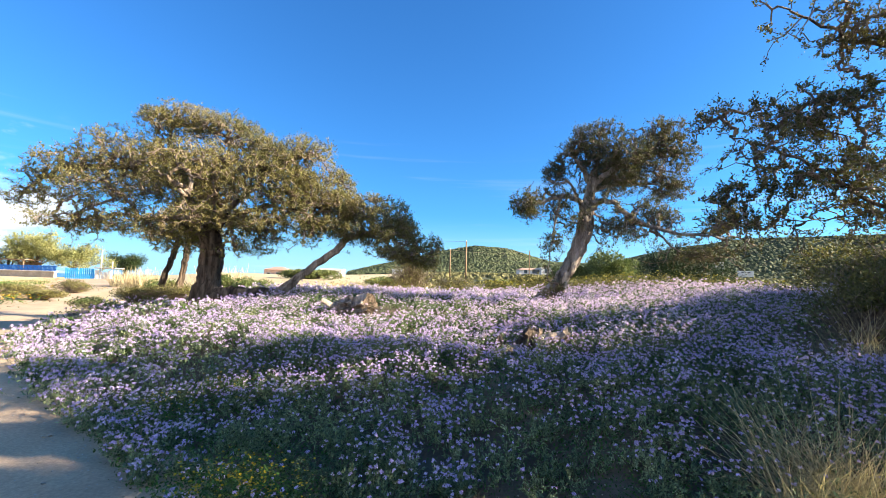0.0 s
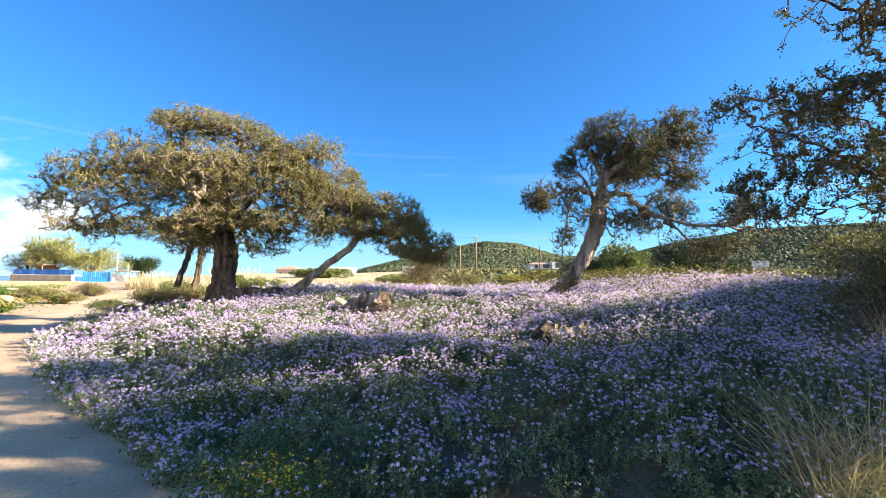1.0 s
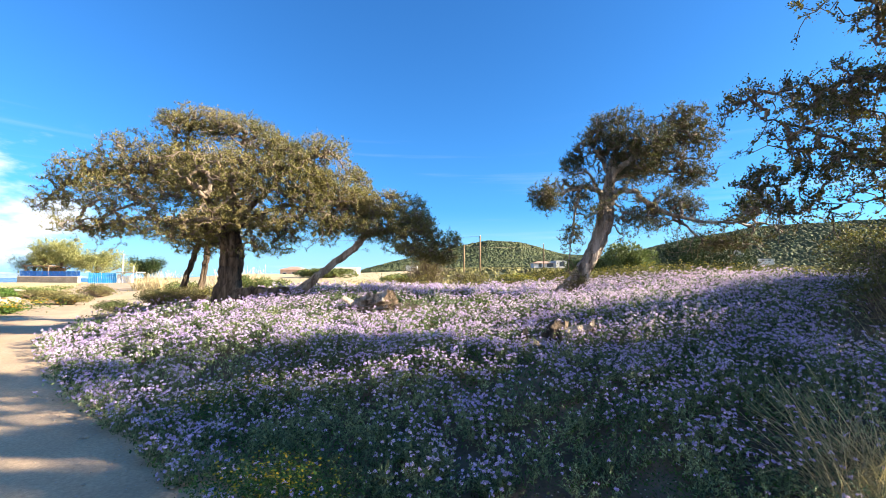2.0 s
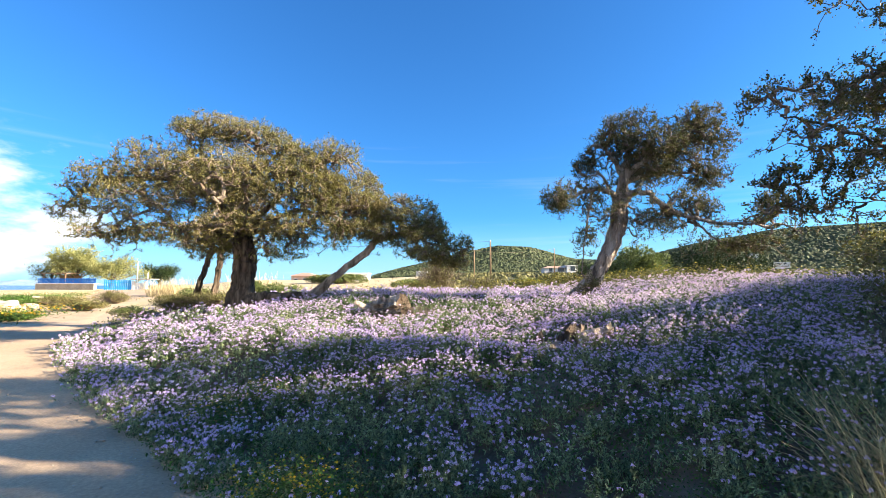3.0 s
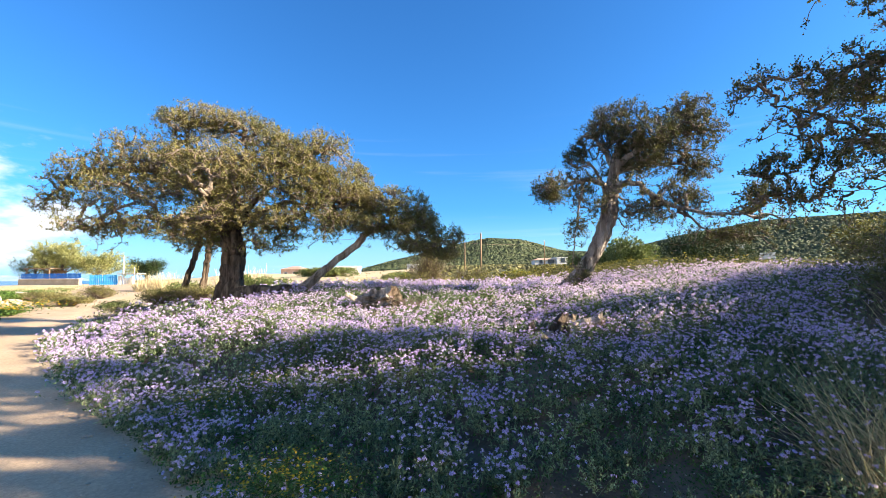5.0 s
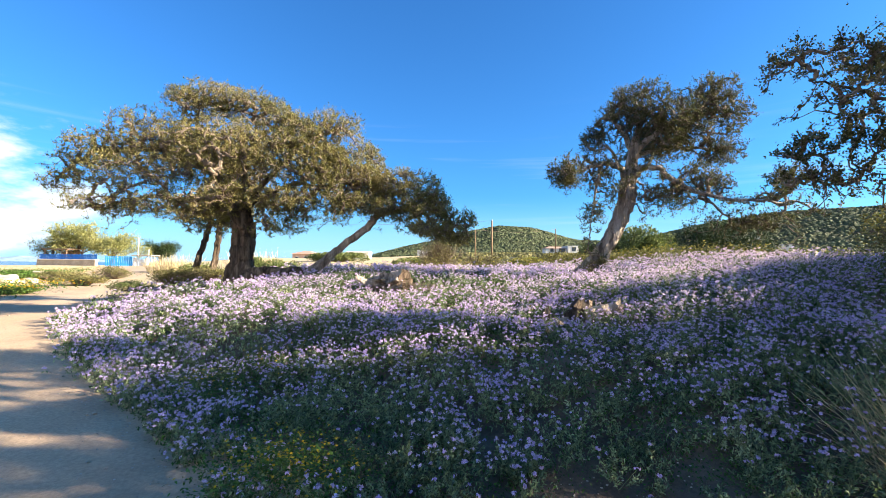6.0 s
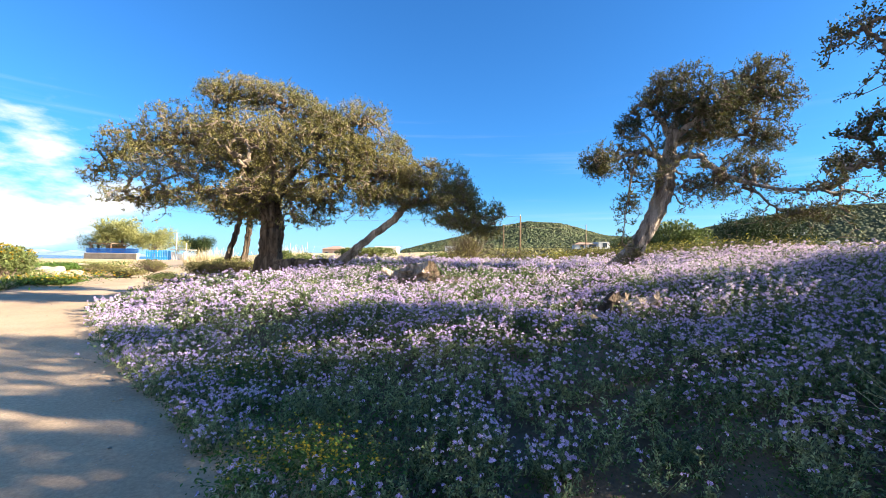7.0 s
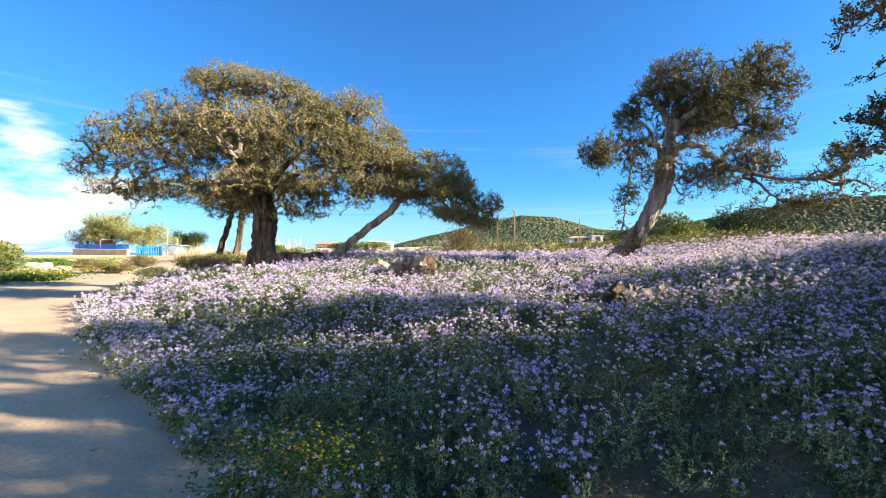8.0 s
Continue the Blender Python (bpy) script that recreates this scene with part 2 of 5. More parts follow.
TRACK_LINE = smooth_line(TRACK, 14)
TRACK_DIR = np.gradient(TRACK_LINE, axis=0)
TRACK_DIR /= np.linalg.norm(TRACK_DIR, axis=1)[:, None]


def off_track(x, y):
    """Signed metres from the track's middle: plus on the meadow's side."""
    x, y = np.asarray(x, dtype=float), np.asarray(y, dtype=float)
    shape = x.shape
    q = np.stack([x.ravel(), y.ravel()], axis=1)
    out = np.empty(len(q))
    for i in range(0, len(q), 20000):
        d = q[i:i + 20000, None, :] - TRACK_LINE[None]
        j = (d ** 2).sum(2).argmin(1)
        k = np.arange(len(j))
        v = d[k, j]
        out[i:i + 20000] = v[:, 0] * TRACK_DIR[j, 1] - v[:, 1] * TRACK_DIR[j, 0]
    return out.reshape(shape)


RIDGE_AZ = [-60, -20, -12.3, -6, 0, 4.1, 8, 13.4, 19.4, 23.8, 28, 33, 42.5, 50, 70, 110, 140]
RIDGE_EL = [0, 0, 0.5, 1.9, 3.4, 4.0, 3.6, 2.35, 2.05, 3.1, 4.15, 5.05, 5.05, 5.0, 4.5, 3, 0]


def ground_z(x, y):
    x, y = np.asarray(x, dtype=float), np.asarray(y, dtype=float)
    r = np.hypot(x, y)
    s = 0.35 * x + 0.90 * y
    off = off_track(x, y)
    azi = np.degrees(np.arctan2(x, y))
    z = (0.013 + 0.021 * sstep(-40, -22, azi)) * np.clip(y - 5, 0, 50) + 0.02 * np.clip(y - 2, 0, 4)
    dune = (0.45 * sstep(2.6, 4.6, s) + 0.28 * sstep(4.6, 8.2, s)) * sstep(0.9, 4.0, off) * (1 - sstep(11, 20, r))
    dune += 0.30 * sstep(1.6, 5.5, x) * sstep(3, 8, y) * (1 - sstep(11, 22, r))
    dune += 0.10 * (vnoise(x * 0.6, y * 0.6) - 0.5) * sstep(1.8, 3, np.abs(off)) * (1 - sstep(15, 40, r))
    dune += 0.03 * (vnoise(x * 2.1 + 9, y * 2.1) - 0.5) * (1 - sstep(15, 40, r))
    z = z + dune + (0.012 + 0.024 * sstep(-20, 5, azi)) * np.clip(r - 50, 0, 90) * sstep(-35, -25, azi)
    z = z + np.tan(np.radians(np.interp(azi, RIDGE_AZ, RIDGE_EL))) * 420 * sstep(140, 430, r) * (1 - 0.6 * sstep(430, 900, r))
    z = z + sstep(150, 400, r) * sstep(-20, 0, azi) * 6 * (vnoise(x * 0.02, y * 0.02) - 0.5)
    shore = sstep(-33, -42, azi) * sstep(75, 130, r) + sstep(60, 90, np.abs(azi)) * sstep(200, 400, r)
    return z - 9 * np.clip(shore, 0, 1)


def build_ground():
    rr = np.concatenate([np.arange(0.0, 20, 0.16), np.geomspace(20, 4200, 110)])
    aa = np.radians(np.concatenate([np.arange(-70, 70, 0.7), np.arange(70, 290, 4.0)]))
    R, A = np.meshgrid(rr, aa, indexing="ij")
    X, Y = R * np.sin(A), R * np.cos(A)
    Z = ground_z(X, Y)
    n, k = R.shape
    idx = np.arange(n * k).reshape(n, k)
    nxt = np.roll(idx, -1, axis=1)
    f = np.stack([idx[:-1], nxt[:-1], nxt[1:], idx[1:]], axis=-1).reshape(-1, 4)[:, ::-1]
    cx, cy = X[:-1].ravel(), Y[:-1].ravel()
    r = np.hypot(cx, cy)
    mi = np.where(r > 130, 2, np.where((r > 17) | (cy > 13.5), 1, 0))
    mi = np.where((mi == 1) & (cx > -0.06 * cy + 1.5 * (vnoise(cx * 0.4, cy * 0.4) - 0.5)), 2, mi)
    o = off_track(cx, cy)
    mi = np.where((o > -2.3) & (o < 1.85) & (r < 60) & (cy > 0.25 * np.abs(cx)), 3, mi)
    me = np_mesh("ground", np.stack([X, Y, Z], axis=-1).reshape(-1, 3), f, [SOIL, DRY_FIELD, HILL_SOIL, SAND], mi, True)
    tagged(link("ground", me), "sandy soil rising to a low dune and wooded hills", "ground", kind="structure")


build_ground()


def build_track():
    u = np.linspace(-1, 1, 15)
    L, D = TRACK_LINE, TRACK_DIR
    side = np.stack([D[:, 1], -D[:, 0]], axis=1)
    i = np.arange(len(L))
    right = TRACK_WIDTH / 2 + 0.22 + 0.14 * (vnoise(i * 0.4, i * 0 + 3) - 0.5) + sstep(105, 150, i) * 2.5
    left = TRACK_WIDTH / 2 + 0.35 * (vnoise(i * 0.3, i * 0 + 8) - 0.5) + sstep(125, 150, i) * 2.0
    wid = np.where(u[None] > 0, right[:, None], left[:, None]) * u[None]
    P = L[:, None, :] + side[:, None, :] * wid[..., None]
    Z = ground_z(P[..., 0], P[..., 1]) + 0.012 + 0.012 * (1 - np.abs(u[None]) ** 6) - 0.03 * (np.abs(u[None]) > 0.98)
    n, k = Z.shape
    idx = np.arange(n * k).reshape(n, k)
    f = np.stack([idx[:-1, :-1], idx[:-1, 1:], idx[1:, 1:], idx[1:, :-1]], axis=-1).reshape(-1, 4)
    me = np_mesh("dirt_road", np.concatenate([P, Z[..., None]], axis=-1).reshape(-1, 3), f, SAND, smooth=True)
    tagged(link("dirt_road", me), "pale sandy dirt track, worn smooth", "dirt road", kind="structure")


build_track()

sea_me = np_mesh("water", [(-4200, 60, -3.2), (-60, 90, -3.2), (-300, 4200, -3.2), (-4200, 4200, -3.2)], [(0, 1, 2, 3)], SEA)
tagged(link("water", sea_me), "calm blue sea reaching the horizon", "sea", kind="structure")

# ---- trees ----


def tube(path, radii, sides=6, rough=0.0, gen=None):
    """Verts and quads of a tapered tube along a path (n, 3)."""
    path, radii = np.asarray(path, dtype=float), np.asarray(radii, dtype=float)
    d = np.gradient(path, axis=0)
    d /= np.linalg.norm(d, axis=1)[:, None] + 1e-9
    side = np.cross(d[0], (0.0, 0.0, 1.0) if abs(d[0][2]) < 0.9 else (1.0, 0.0, 0.0))
    a = np.empty_like(d)
    for i in range(len(d)):
        side = side - d[i] * np.dot(side, d[i])
        side = side / (np.linalg.norm(side) + 1e-9)
        a[i] = side
    b = np.cross(d, a)
    th = np.linspace(0, 2 * np.pi, sides, endpoint=False)
    rad = radii[:, None] * np.ones(sides)[None]
    if rough and gen is not None:
        rib = gen.normal(0, rough, (1, sides)) + gen.normal(0, rough * 0.5, (len(path), sides))
        rad = rad * (1 + rib)
    v = path[:, None] + rad[..., None] * (np.cos(th)[None, :, None] * a[:, None] + np.sin(th)[None, :, None] * b[:, None])
    n = len(path)
    idx = np.arange(n * sides).reshape(n, sides)
    nx = np.roll(idx, -1, axis=1)
    f = np.stack([idx[:-1], nx[:-1], nx[1:], idx[1:]], axis=-1).reshape(-1, 4)
    return v.reshape(-1, 3), f


def join(pieces):
    vs, fs, o = [], [], 0
    for v, f in pieces:
        vs.append(v)
        fs.append(np.asarray(f) + o)
        o += len(v)
    return np.vstack(vs), np.vstack(fs)


def leaf_quads(at, size, gen, slim=0.45, up=0.3, out=None):
    """One small folded leaf spray, a diamond of four corners, at each point."""
    n = len(at)
    d = gen.normal(size=(n, 3))
    if out is not None:
        d += out
    d[:, 2] += up
    d /= np.linalg.norm(d, axis=1)[:, None]
    e = np.cross(d, gen.normal(size=(n, 3)))
    e /= np.linalg.norm(e, axis=1)[:, None] + 1e-9
    ln = size * gen.uniform(0.6, 1.4, (n, 1))
    w = ln * slim
    mid = at + d * ln * 0.45
    v = np.stack([at, mid + e * w * 0.5, at + d * ln, mid - e * w * 0.5], axis=1).reshape(-1, 3)
    return v, np.arange(n * 4).reshape(n, 4)


def grow_tree(name, label, trunk, limbs, blobs, tips, leaves, leaf_size, bark, leaf, seed, limb_r=0.09, deep=1.0, gaps=0.42, clump=0.15, group="", sag=0.08, spread=1.7, along=0, grow=1.0, thin=()):
    """A tree: trunk and limbs as drawn, twigs that grow from them to points in the crown's masses, leaf sprays about the twigs' ends.
    trunk: (x, y, z, radius); limbs: lists of (x, y, z), the first point on the trunk; blobs: (x, y, z, reach across, reach up)."""
    gen = np.random.default_rng(seed)
    tr = np.array(trunk, dtype=float)
    root = base(name, tr[0, 0], tr[0, 1], tr[0, 2], label, "tree", group)
    o = tr[0, :3]
    line = smooth_line(tr[:, :3].tolist(), 10)
    rad = smooth_line([(r, 0) for r in tr[:, 3]], 10)[:, 0]
    line[1:-1] += gen.normal(0, 0.012, line[1:-1].shape)
    sides = 28
    v, f = tube(line, rad, sides, 0.085, gen)
    # roots flare and flutes run up the trunk
    th = np.tile(np.arange(sides) / sides * 2 * np.pi, len(line))
    low = np.exp(-np.repeat(np.arange(len(line)), sides) / 4.5)
    c = np.repeat(line, sides, axis=0)
    turn = np.repeat(np.arange(len(line)), sides)
    lobes = 1 + low * (0.42 + 0.46 * np.cos(th * 5 + seed)) + 0.13 * np.cos(th * 4 + turn * 0.20) + 0.07 * np.cos(th * 9 - turn * 0.35)
    v = c + (v - c) * lobes[:, None]
    v[:, 2] -= low * 0.10
    me = np_mesh("trunk", v - o, f, bark, smooth=True)
    link("trunk", me, root)
    nodes = [line[len(line) // 2:]]
    parents = [-np.ones(len(nodes[0]), dtype=int)]
    limb_r_at = []
    for n_limb, L in enumerate(limbs):
        p = smooth_line(L, 6)
        p[1:] += gen.normal(0, 0.02, p[1:].shape)
        r = np.linspace(limb_r, limb_r * 0.22, len(p)) * (0.4 if n_limb in thin else 1.0)
        v, f = tube(p, r, 9, 0.10, gen)
        link("limb", np_mesh("limb", v - o, f, bark, smooth=True), root)
        nodes.append(p[2:])
        parents.append(-np.ones(len(p) - 2, dtype=int))
    N = np.vstack(nodes)
    # points of the crown, with gaps
    B = np.array(blobs, dtype=float)
    B[:, 3:] *= grow
    wgt = B[:, 3] ** spread * B[:, 4]
    pick = gen.choice(len(B), size=tips * 3, p=wgt / wgt.sum())
    u = gen.normal(size=(tips * 3, 3))
    u /= np.linalg.norm(u, axis=1)[:, None]
    u *= gen.random((tips * 3, 1)) ** 0.45
    b = B[pick]
    T = b[:, :3] + u * np.stack([b[:, 3], b[:, 3] * deep, b[:, 4]], axis=1)
    g = vnoise(T[:, 0] * 2.6 + seed, T[:, 2] * 3.2 + T[:, 1] * 1.7) * 0.7 + vnoise(T[:, 1] * 3 + 5, T[:, 2] * 4 + T[:, 0]) * 0.3
    T = T[g > gaps][:tips]
    if along:
        L = np.vstack(nodes[1:])
        k = gen.integers(0, len(L), along)
        T = np.vstack([T, L[k] + gen.normal(0, 0.17, (along, 3)) - np.array([0, 0, 0.09])])
    near = np.array([np.min(((N - t) ** 2).sum(1)) for t in T])
    T = T[np.argsort(near)]
    cap = len(N) + len(T) * 4
    P = np.zeros((cap, 3))
    par = -np.ones(cap, dtype=int)
    P[:len(N)] = N
    m = len(N)
    ends, paths = [], []
    for t in T:
        d = ((P[:m] - t) ** 2).sum(1)
        j = int(d.argmin())
        a = P[j]
        span = math.sqrt(d[j])
        k = np.linspace(0, 1, 5)[1:, None]
        p = a + (t - a) * k
        p[:3] += gen.normal(0, 0.07 * span + 0.008, (3, 3))
        p[:3, 2] -= sag * span
        P[m:m + 4] = p
        par[m] = j
        par[m + 1:m + 4] = np.arange(m, m + 3)
        paths.append((j, m))
        ends.append(m + 3)
        m += 4
    load = np.zeros(m)
    for e in ends:
        load[e] += 1
    for i in range(m - 1, len(N) - 1, -1):
        if par[i] >= 0:
            load[par[i]] += load[i]
    R = np.clip(0.0042 * np.sqrt(load), 0.004, limb_r * 0.5)
    pieces = []
    for j, s in paths:
        pts = np.vstack([P[j], P[s:s + 4]])
        rr = np.array([R[s], *R[s:s + 4]])
        if R[s] < 0.009:
            pts, rr = pts[::2], rr[::2]
        pieces.append(tube(pts, rr, 3 if R[s] < 0.012 else 6))
    v, f = join(pieces)
    tagged(link("branchwork", np_mesh("branchwork", v - o, f, TWIG), root, "thin grey-brown twigs"), kind="stuff")
    E = P[np.array(ends)]
    D = P[np.array(ends)] - P[np.array(ends) - 2]
    D /= np.linalg.norm(D, axis=1)[:, None] + 1e-9
    # each twig's end splits into short upswept fingers, closely set with leaves
    fingers = 4
    per = max(3, leaves // (len(E) * fingers))
    n = len(E) * fingers
    back = P[np.array(ends) - 2]
    k = gen.uniform(0.15, 1.0, (n, 1))
    foot = np.repeat(back, fingers, axis=0) * (1 - k) + np.repeat(E, fingers, axis=0) * k
    d = np.repeat(D, fingers, axis=0) * 0.9 + gen.normal(0, 0.65, (n, 3)) + np.array([0, 0, 0.30])
    d /= np.linalg.norm(d, axis=1)[:, None]
    reach = gen.uniform(0.5, 1.4, (n, 1)) * clump * 2.4
    t = np.tile(np.linspace(0.1, 1.0, per), n)[:, None]
    q = np.repeat(foot, per, axis=0) + np.repeat(d * reach, per, axis=0) * t + gen.normal(0, leaf_size * 0.30, (n * per, 3))
    v, f = leaf_quads(q, leaf_size * (1.15 - 0.4 * t), gen, 0.55, 0.2, np.repeat(d, per, axis=0) * 1.5)
    tagged(link("crown", np_mesh("crown", v - o, f, leaf), root), "dense scaly olive-brown leaf sprays", kind="stuff")
    return root


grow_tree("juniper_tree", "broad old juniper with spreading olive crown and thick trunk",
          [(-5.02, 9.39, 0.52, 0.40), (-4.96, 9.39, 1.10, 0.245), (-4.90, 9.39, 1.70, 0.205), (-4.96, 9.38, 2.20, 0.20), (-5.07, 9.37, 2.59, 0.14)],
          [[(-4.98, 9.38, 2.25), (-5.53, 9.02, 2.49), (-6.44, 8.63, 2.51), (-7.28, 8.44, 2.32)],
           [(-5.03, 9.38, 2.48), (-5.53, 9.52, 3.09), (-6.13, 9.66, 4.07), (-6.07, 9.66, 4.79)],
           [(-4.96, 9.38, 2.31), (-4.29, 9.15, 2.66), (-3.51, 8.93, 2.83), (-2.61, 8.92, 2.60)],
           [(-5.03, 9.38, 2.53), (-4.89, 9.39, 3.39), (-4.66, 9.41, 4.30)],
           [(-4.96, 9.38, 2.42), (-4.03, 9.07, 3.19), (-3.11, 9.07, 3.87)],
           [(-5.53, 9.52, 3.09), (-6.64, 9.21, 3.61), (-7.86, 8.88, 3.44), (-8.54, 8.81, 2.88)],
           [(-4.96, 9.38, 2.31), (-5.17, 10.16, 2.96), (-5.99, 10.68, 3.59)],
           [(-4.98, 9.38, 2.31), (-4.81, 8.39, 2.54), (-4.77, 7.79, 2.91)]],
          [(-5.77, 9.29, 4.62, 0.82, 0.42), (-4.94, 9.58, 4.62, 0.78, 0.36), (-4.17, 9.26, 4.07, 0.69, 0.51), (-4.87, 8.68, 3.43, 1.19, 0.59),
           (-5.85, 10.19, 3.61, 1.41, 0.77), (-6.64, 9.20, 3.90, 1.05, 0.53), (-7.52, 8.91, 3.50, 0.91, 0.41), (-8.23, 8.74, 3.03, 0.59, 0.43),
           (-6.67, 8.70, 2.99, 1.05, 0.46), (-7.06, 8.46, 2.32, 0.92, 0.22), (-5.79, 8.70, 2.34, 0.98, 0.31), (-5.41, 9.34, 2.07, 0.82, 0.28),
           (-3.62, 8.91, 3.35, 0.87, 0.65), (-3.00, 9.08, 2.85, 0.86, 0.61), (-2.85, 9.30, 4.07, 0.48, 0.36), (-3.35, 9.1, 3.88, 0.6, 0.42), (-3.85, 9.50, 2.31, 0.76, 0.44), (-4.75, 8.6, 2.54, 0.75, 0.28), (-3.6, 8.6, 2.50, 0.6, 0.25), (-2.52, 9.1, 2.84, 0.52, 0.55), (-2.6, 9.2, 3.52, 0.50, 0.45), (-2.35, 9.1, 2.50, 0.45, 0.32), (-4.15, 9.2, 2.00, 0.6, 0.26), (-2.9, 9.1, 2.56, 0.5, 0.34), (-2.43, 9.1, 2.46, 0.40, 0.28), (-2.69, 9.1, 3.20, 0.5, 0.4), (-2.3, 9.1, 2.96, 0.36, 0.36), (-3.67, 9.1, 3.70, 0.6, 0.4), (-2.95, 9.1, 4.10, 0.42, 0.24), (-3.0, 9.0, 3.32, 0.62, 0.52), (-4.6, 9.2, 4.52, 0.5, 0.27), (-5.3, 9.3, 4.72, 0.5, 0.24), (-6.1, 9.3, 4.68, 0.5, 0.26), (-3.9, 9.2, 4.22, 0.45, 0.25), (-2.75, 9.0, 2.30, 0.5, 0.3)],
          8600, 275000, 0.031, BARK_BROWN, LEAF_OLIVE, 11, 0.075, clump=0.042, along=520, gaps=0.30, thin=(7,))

grow_tree("juniper_tree", "juniper leaning far over on a bare slanting trunk",
          [(-3.95, 9.18, 0.55, 0.105), (-3.22, 9.27, 1.24, 0.078), (-2.77, 9.31, 1.62, 0.07), (-2.27, 9.36, 2.00, 0.068), (-2.02, 9.39, 2.28, 0.06), (-1.48, 9.44, 2.40, 0.06), (-0.86, 9.40, 2.38, 0.04)],
          [[(-2.02, 9.39, 2.28), (-1.9, 9.45, 2.65), (-1.5, 9.45, 2.95)], [(-1.48, 9.44, 2.40), (-0.9, 9.5, 2.2), (-0.3, 9.5, 1.95)], [(-2.1, 9.4, 2.2), (-2.3, 9.6, 2.8), (-2.34, 9.65, 3.4)]],
          [(-1.43, 9.44, 2.81, 0.70, 0.41), (-2.20, 9.57, 2.82, 0.46, 0.52), (-1.61, 9.13, 2.32, 0.65, 0.24), (-0.87, 9.50, 2.45, 0.54, 0.32),
           (-0.38, 9.47, 2.16, 0.40, 0.22), (-1.03, 9.49, 1.98, 0.79, 0.16), (-0.52, 9.55, 1.80, 0.48, 0.13), (-2.34, 9.65, 3.43, 0.37, 0.37)],
          2300, 74000, 0.030, BARK_GREY, LEAF_OLIVE, 21, 0.04, clump=0.042, along=200, gaps=0.38)

grow_tree("juniper_tree", "wind-bent juniper with pale twisted trunk and long drooping limb",
          [(1.74, 8.98, 0.60, 0.24), (2.24, 9.04, 1.30, 0.15), (2.56, 9.07, 1.77, 0.14), (2.83, 9.08, 2.38, 0.135), (2.92, 9.09, 2.86, 0.13), (3.02, 9.10, 3.45, 0.09), (3.16, 9.21, 3.99, 0.05)],
          [[(2.89, 9.09, 2.86), (3.08, 8.90, 3.11), (3.32, 8.73, 3.09), (3.63, 8.66, 2.81), (3.91, 8.59, 2.63), (4.51, 8.55, 2.48), (5.18, 8.52, 2.45), (5.88, 8.49, 2.38)],
           [(4.05, 8.60, 2.59), (4.52, 8.65, 2.20), (5.14, 8.72, 2.12), (5.80, 8.79, 2.02)],
           [(2.89, 9.09, 3.03), (2.44, 8.84, 3.23), (1.98, 8.59, 3.06), (1.57, 8.45, 2.94)],
           [(2.34, 8.83, 3.18), (2.13, 8.71, 2.38), (2.05, 8.70, 1.53)],
           [(3.02, 9.10, 3.45), (3.43, 8.94, 3.85), (4.17, 8.91, 4.21), (4.46, 8.94, 4.62)],
           [(3.02, 9.10, 3.39), (3.88, 9.49, 3.68), (4.90, 9.69, 3.66)],
           [(3.02, 9.10, 2.96), (3.29, 9.23, 2.79), (3.12, 9.21, 2.45)],
           [(3.02, 9.10, 3.49), (2.83, 9.28, 3.97), (2.57, 9.25, 4.25)]],
          [(3.17, 9.11, 4.56, 0.57, 0.23), (2.66, 9.06, 4.17, 0.51, 0.27), (3.43, 8.93, 4.10, 0.80, 0.30), (4.32, 8.92, 4.57, 0.54, 0.26),
           (4.52, 8.95, 4.16, 0.57, 0.32), (4.14, 9.21, 3.89, 0.87, 0.29), (4.89, 9.59, 3.61, 0.55, 0.26), (2.36, 9.23, 3.78, 0.36, 0.25),
           (3.42, 9.14, 3.62, 0.77, 0.25), (1.92, 8.58, 3.03, 0.58, 0.34), (2.30, 8.8, 2.75, 0.40, 0.32), (2.12, 8.92, 1.36, 0.32, 0.12), (1.62, 8.45, 2.86, 0.31, 0.19), (3.75, 9.18, 2.60, 0.37, 0.29),
           (2.13, 8.71, 2.43, 0.18, 0.40), (5.09, 8.51, 2.55, 0.69, 0.11), (5.51, 8.45, 2.86, 0.29, 0.20), (5.14, 8.72, 2.09, 0.59, 0.11), (4.1, 8.8, 2.94, 0.34, 0.24), (4.4, 8.7, 2.75, 0.30, 0.18)],
          3700, 135000, 0.030, BARK_GREY, LEAF_DARK, 33, 0.065, clump=0.042, spread=1.2, along=560, grow=1.12, gaps=0.43, thin=(1, 3, 6))

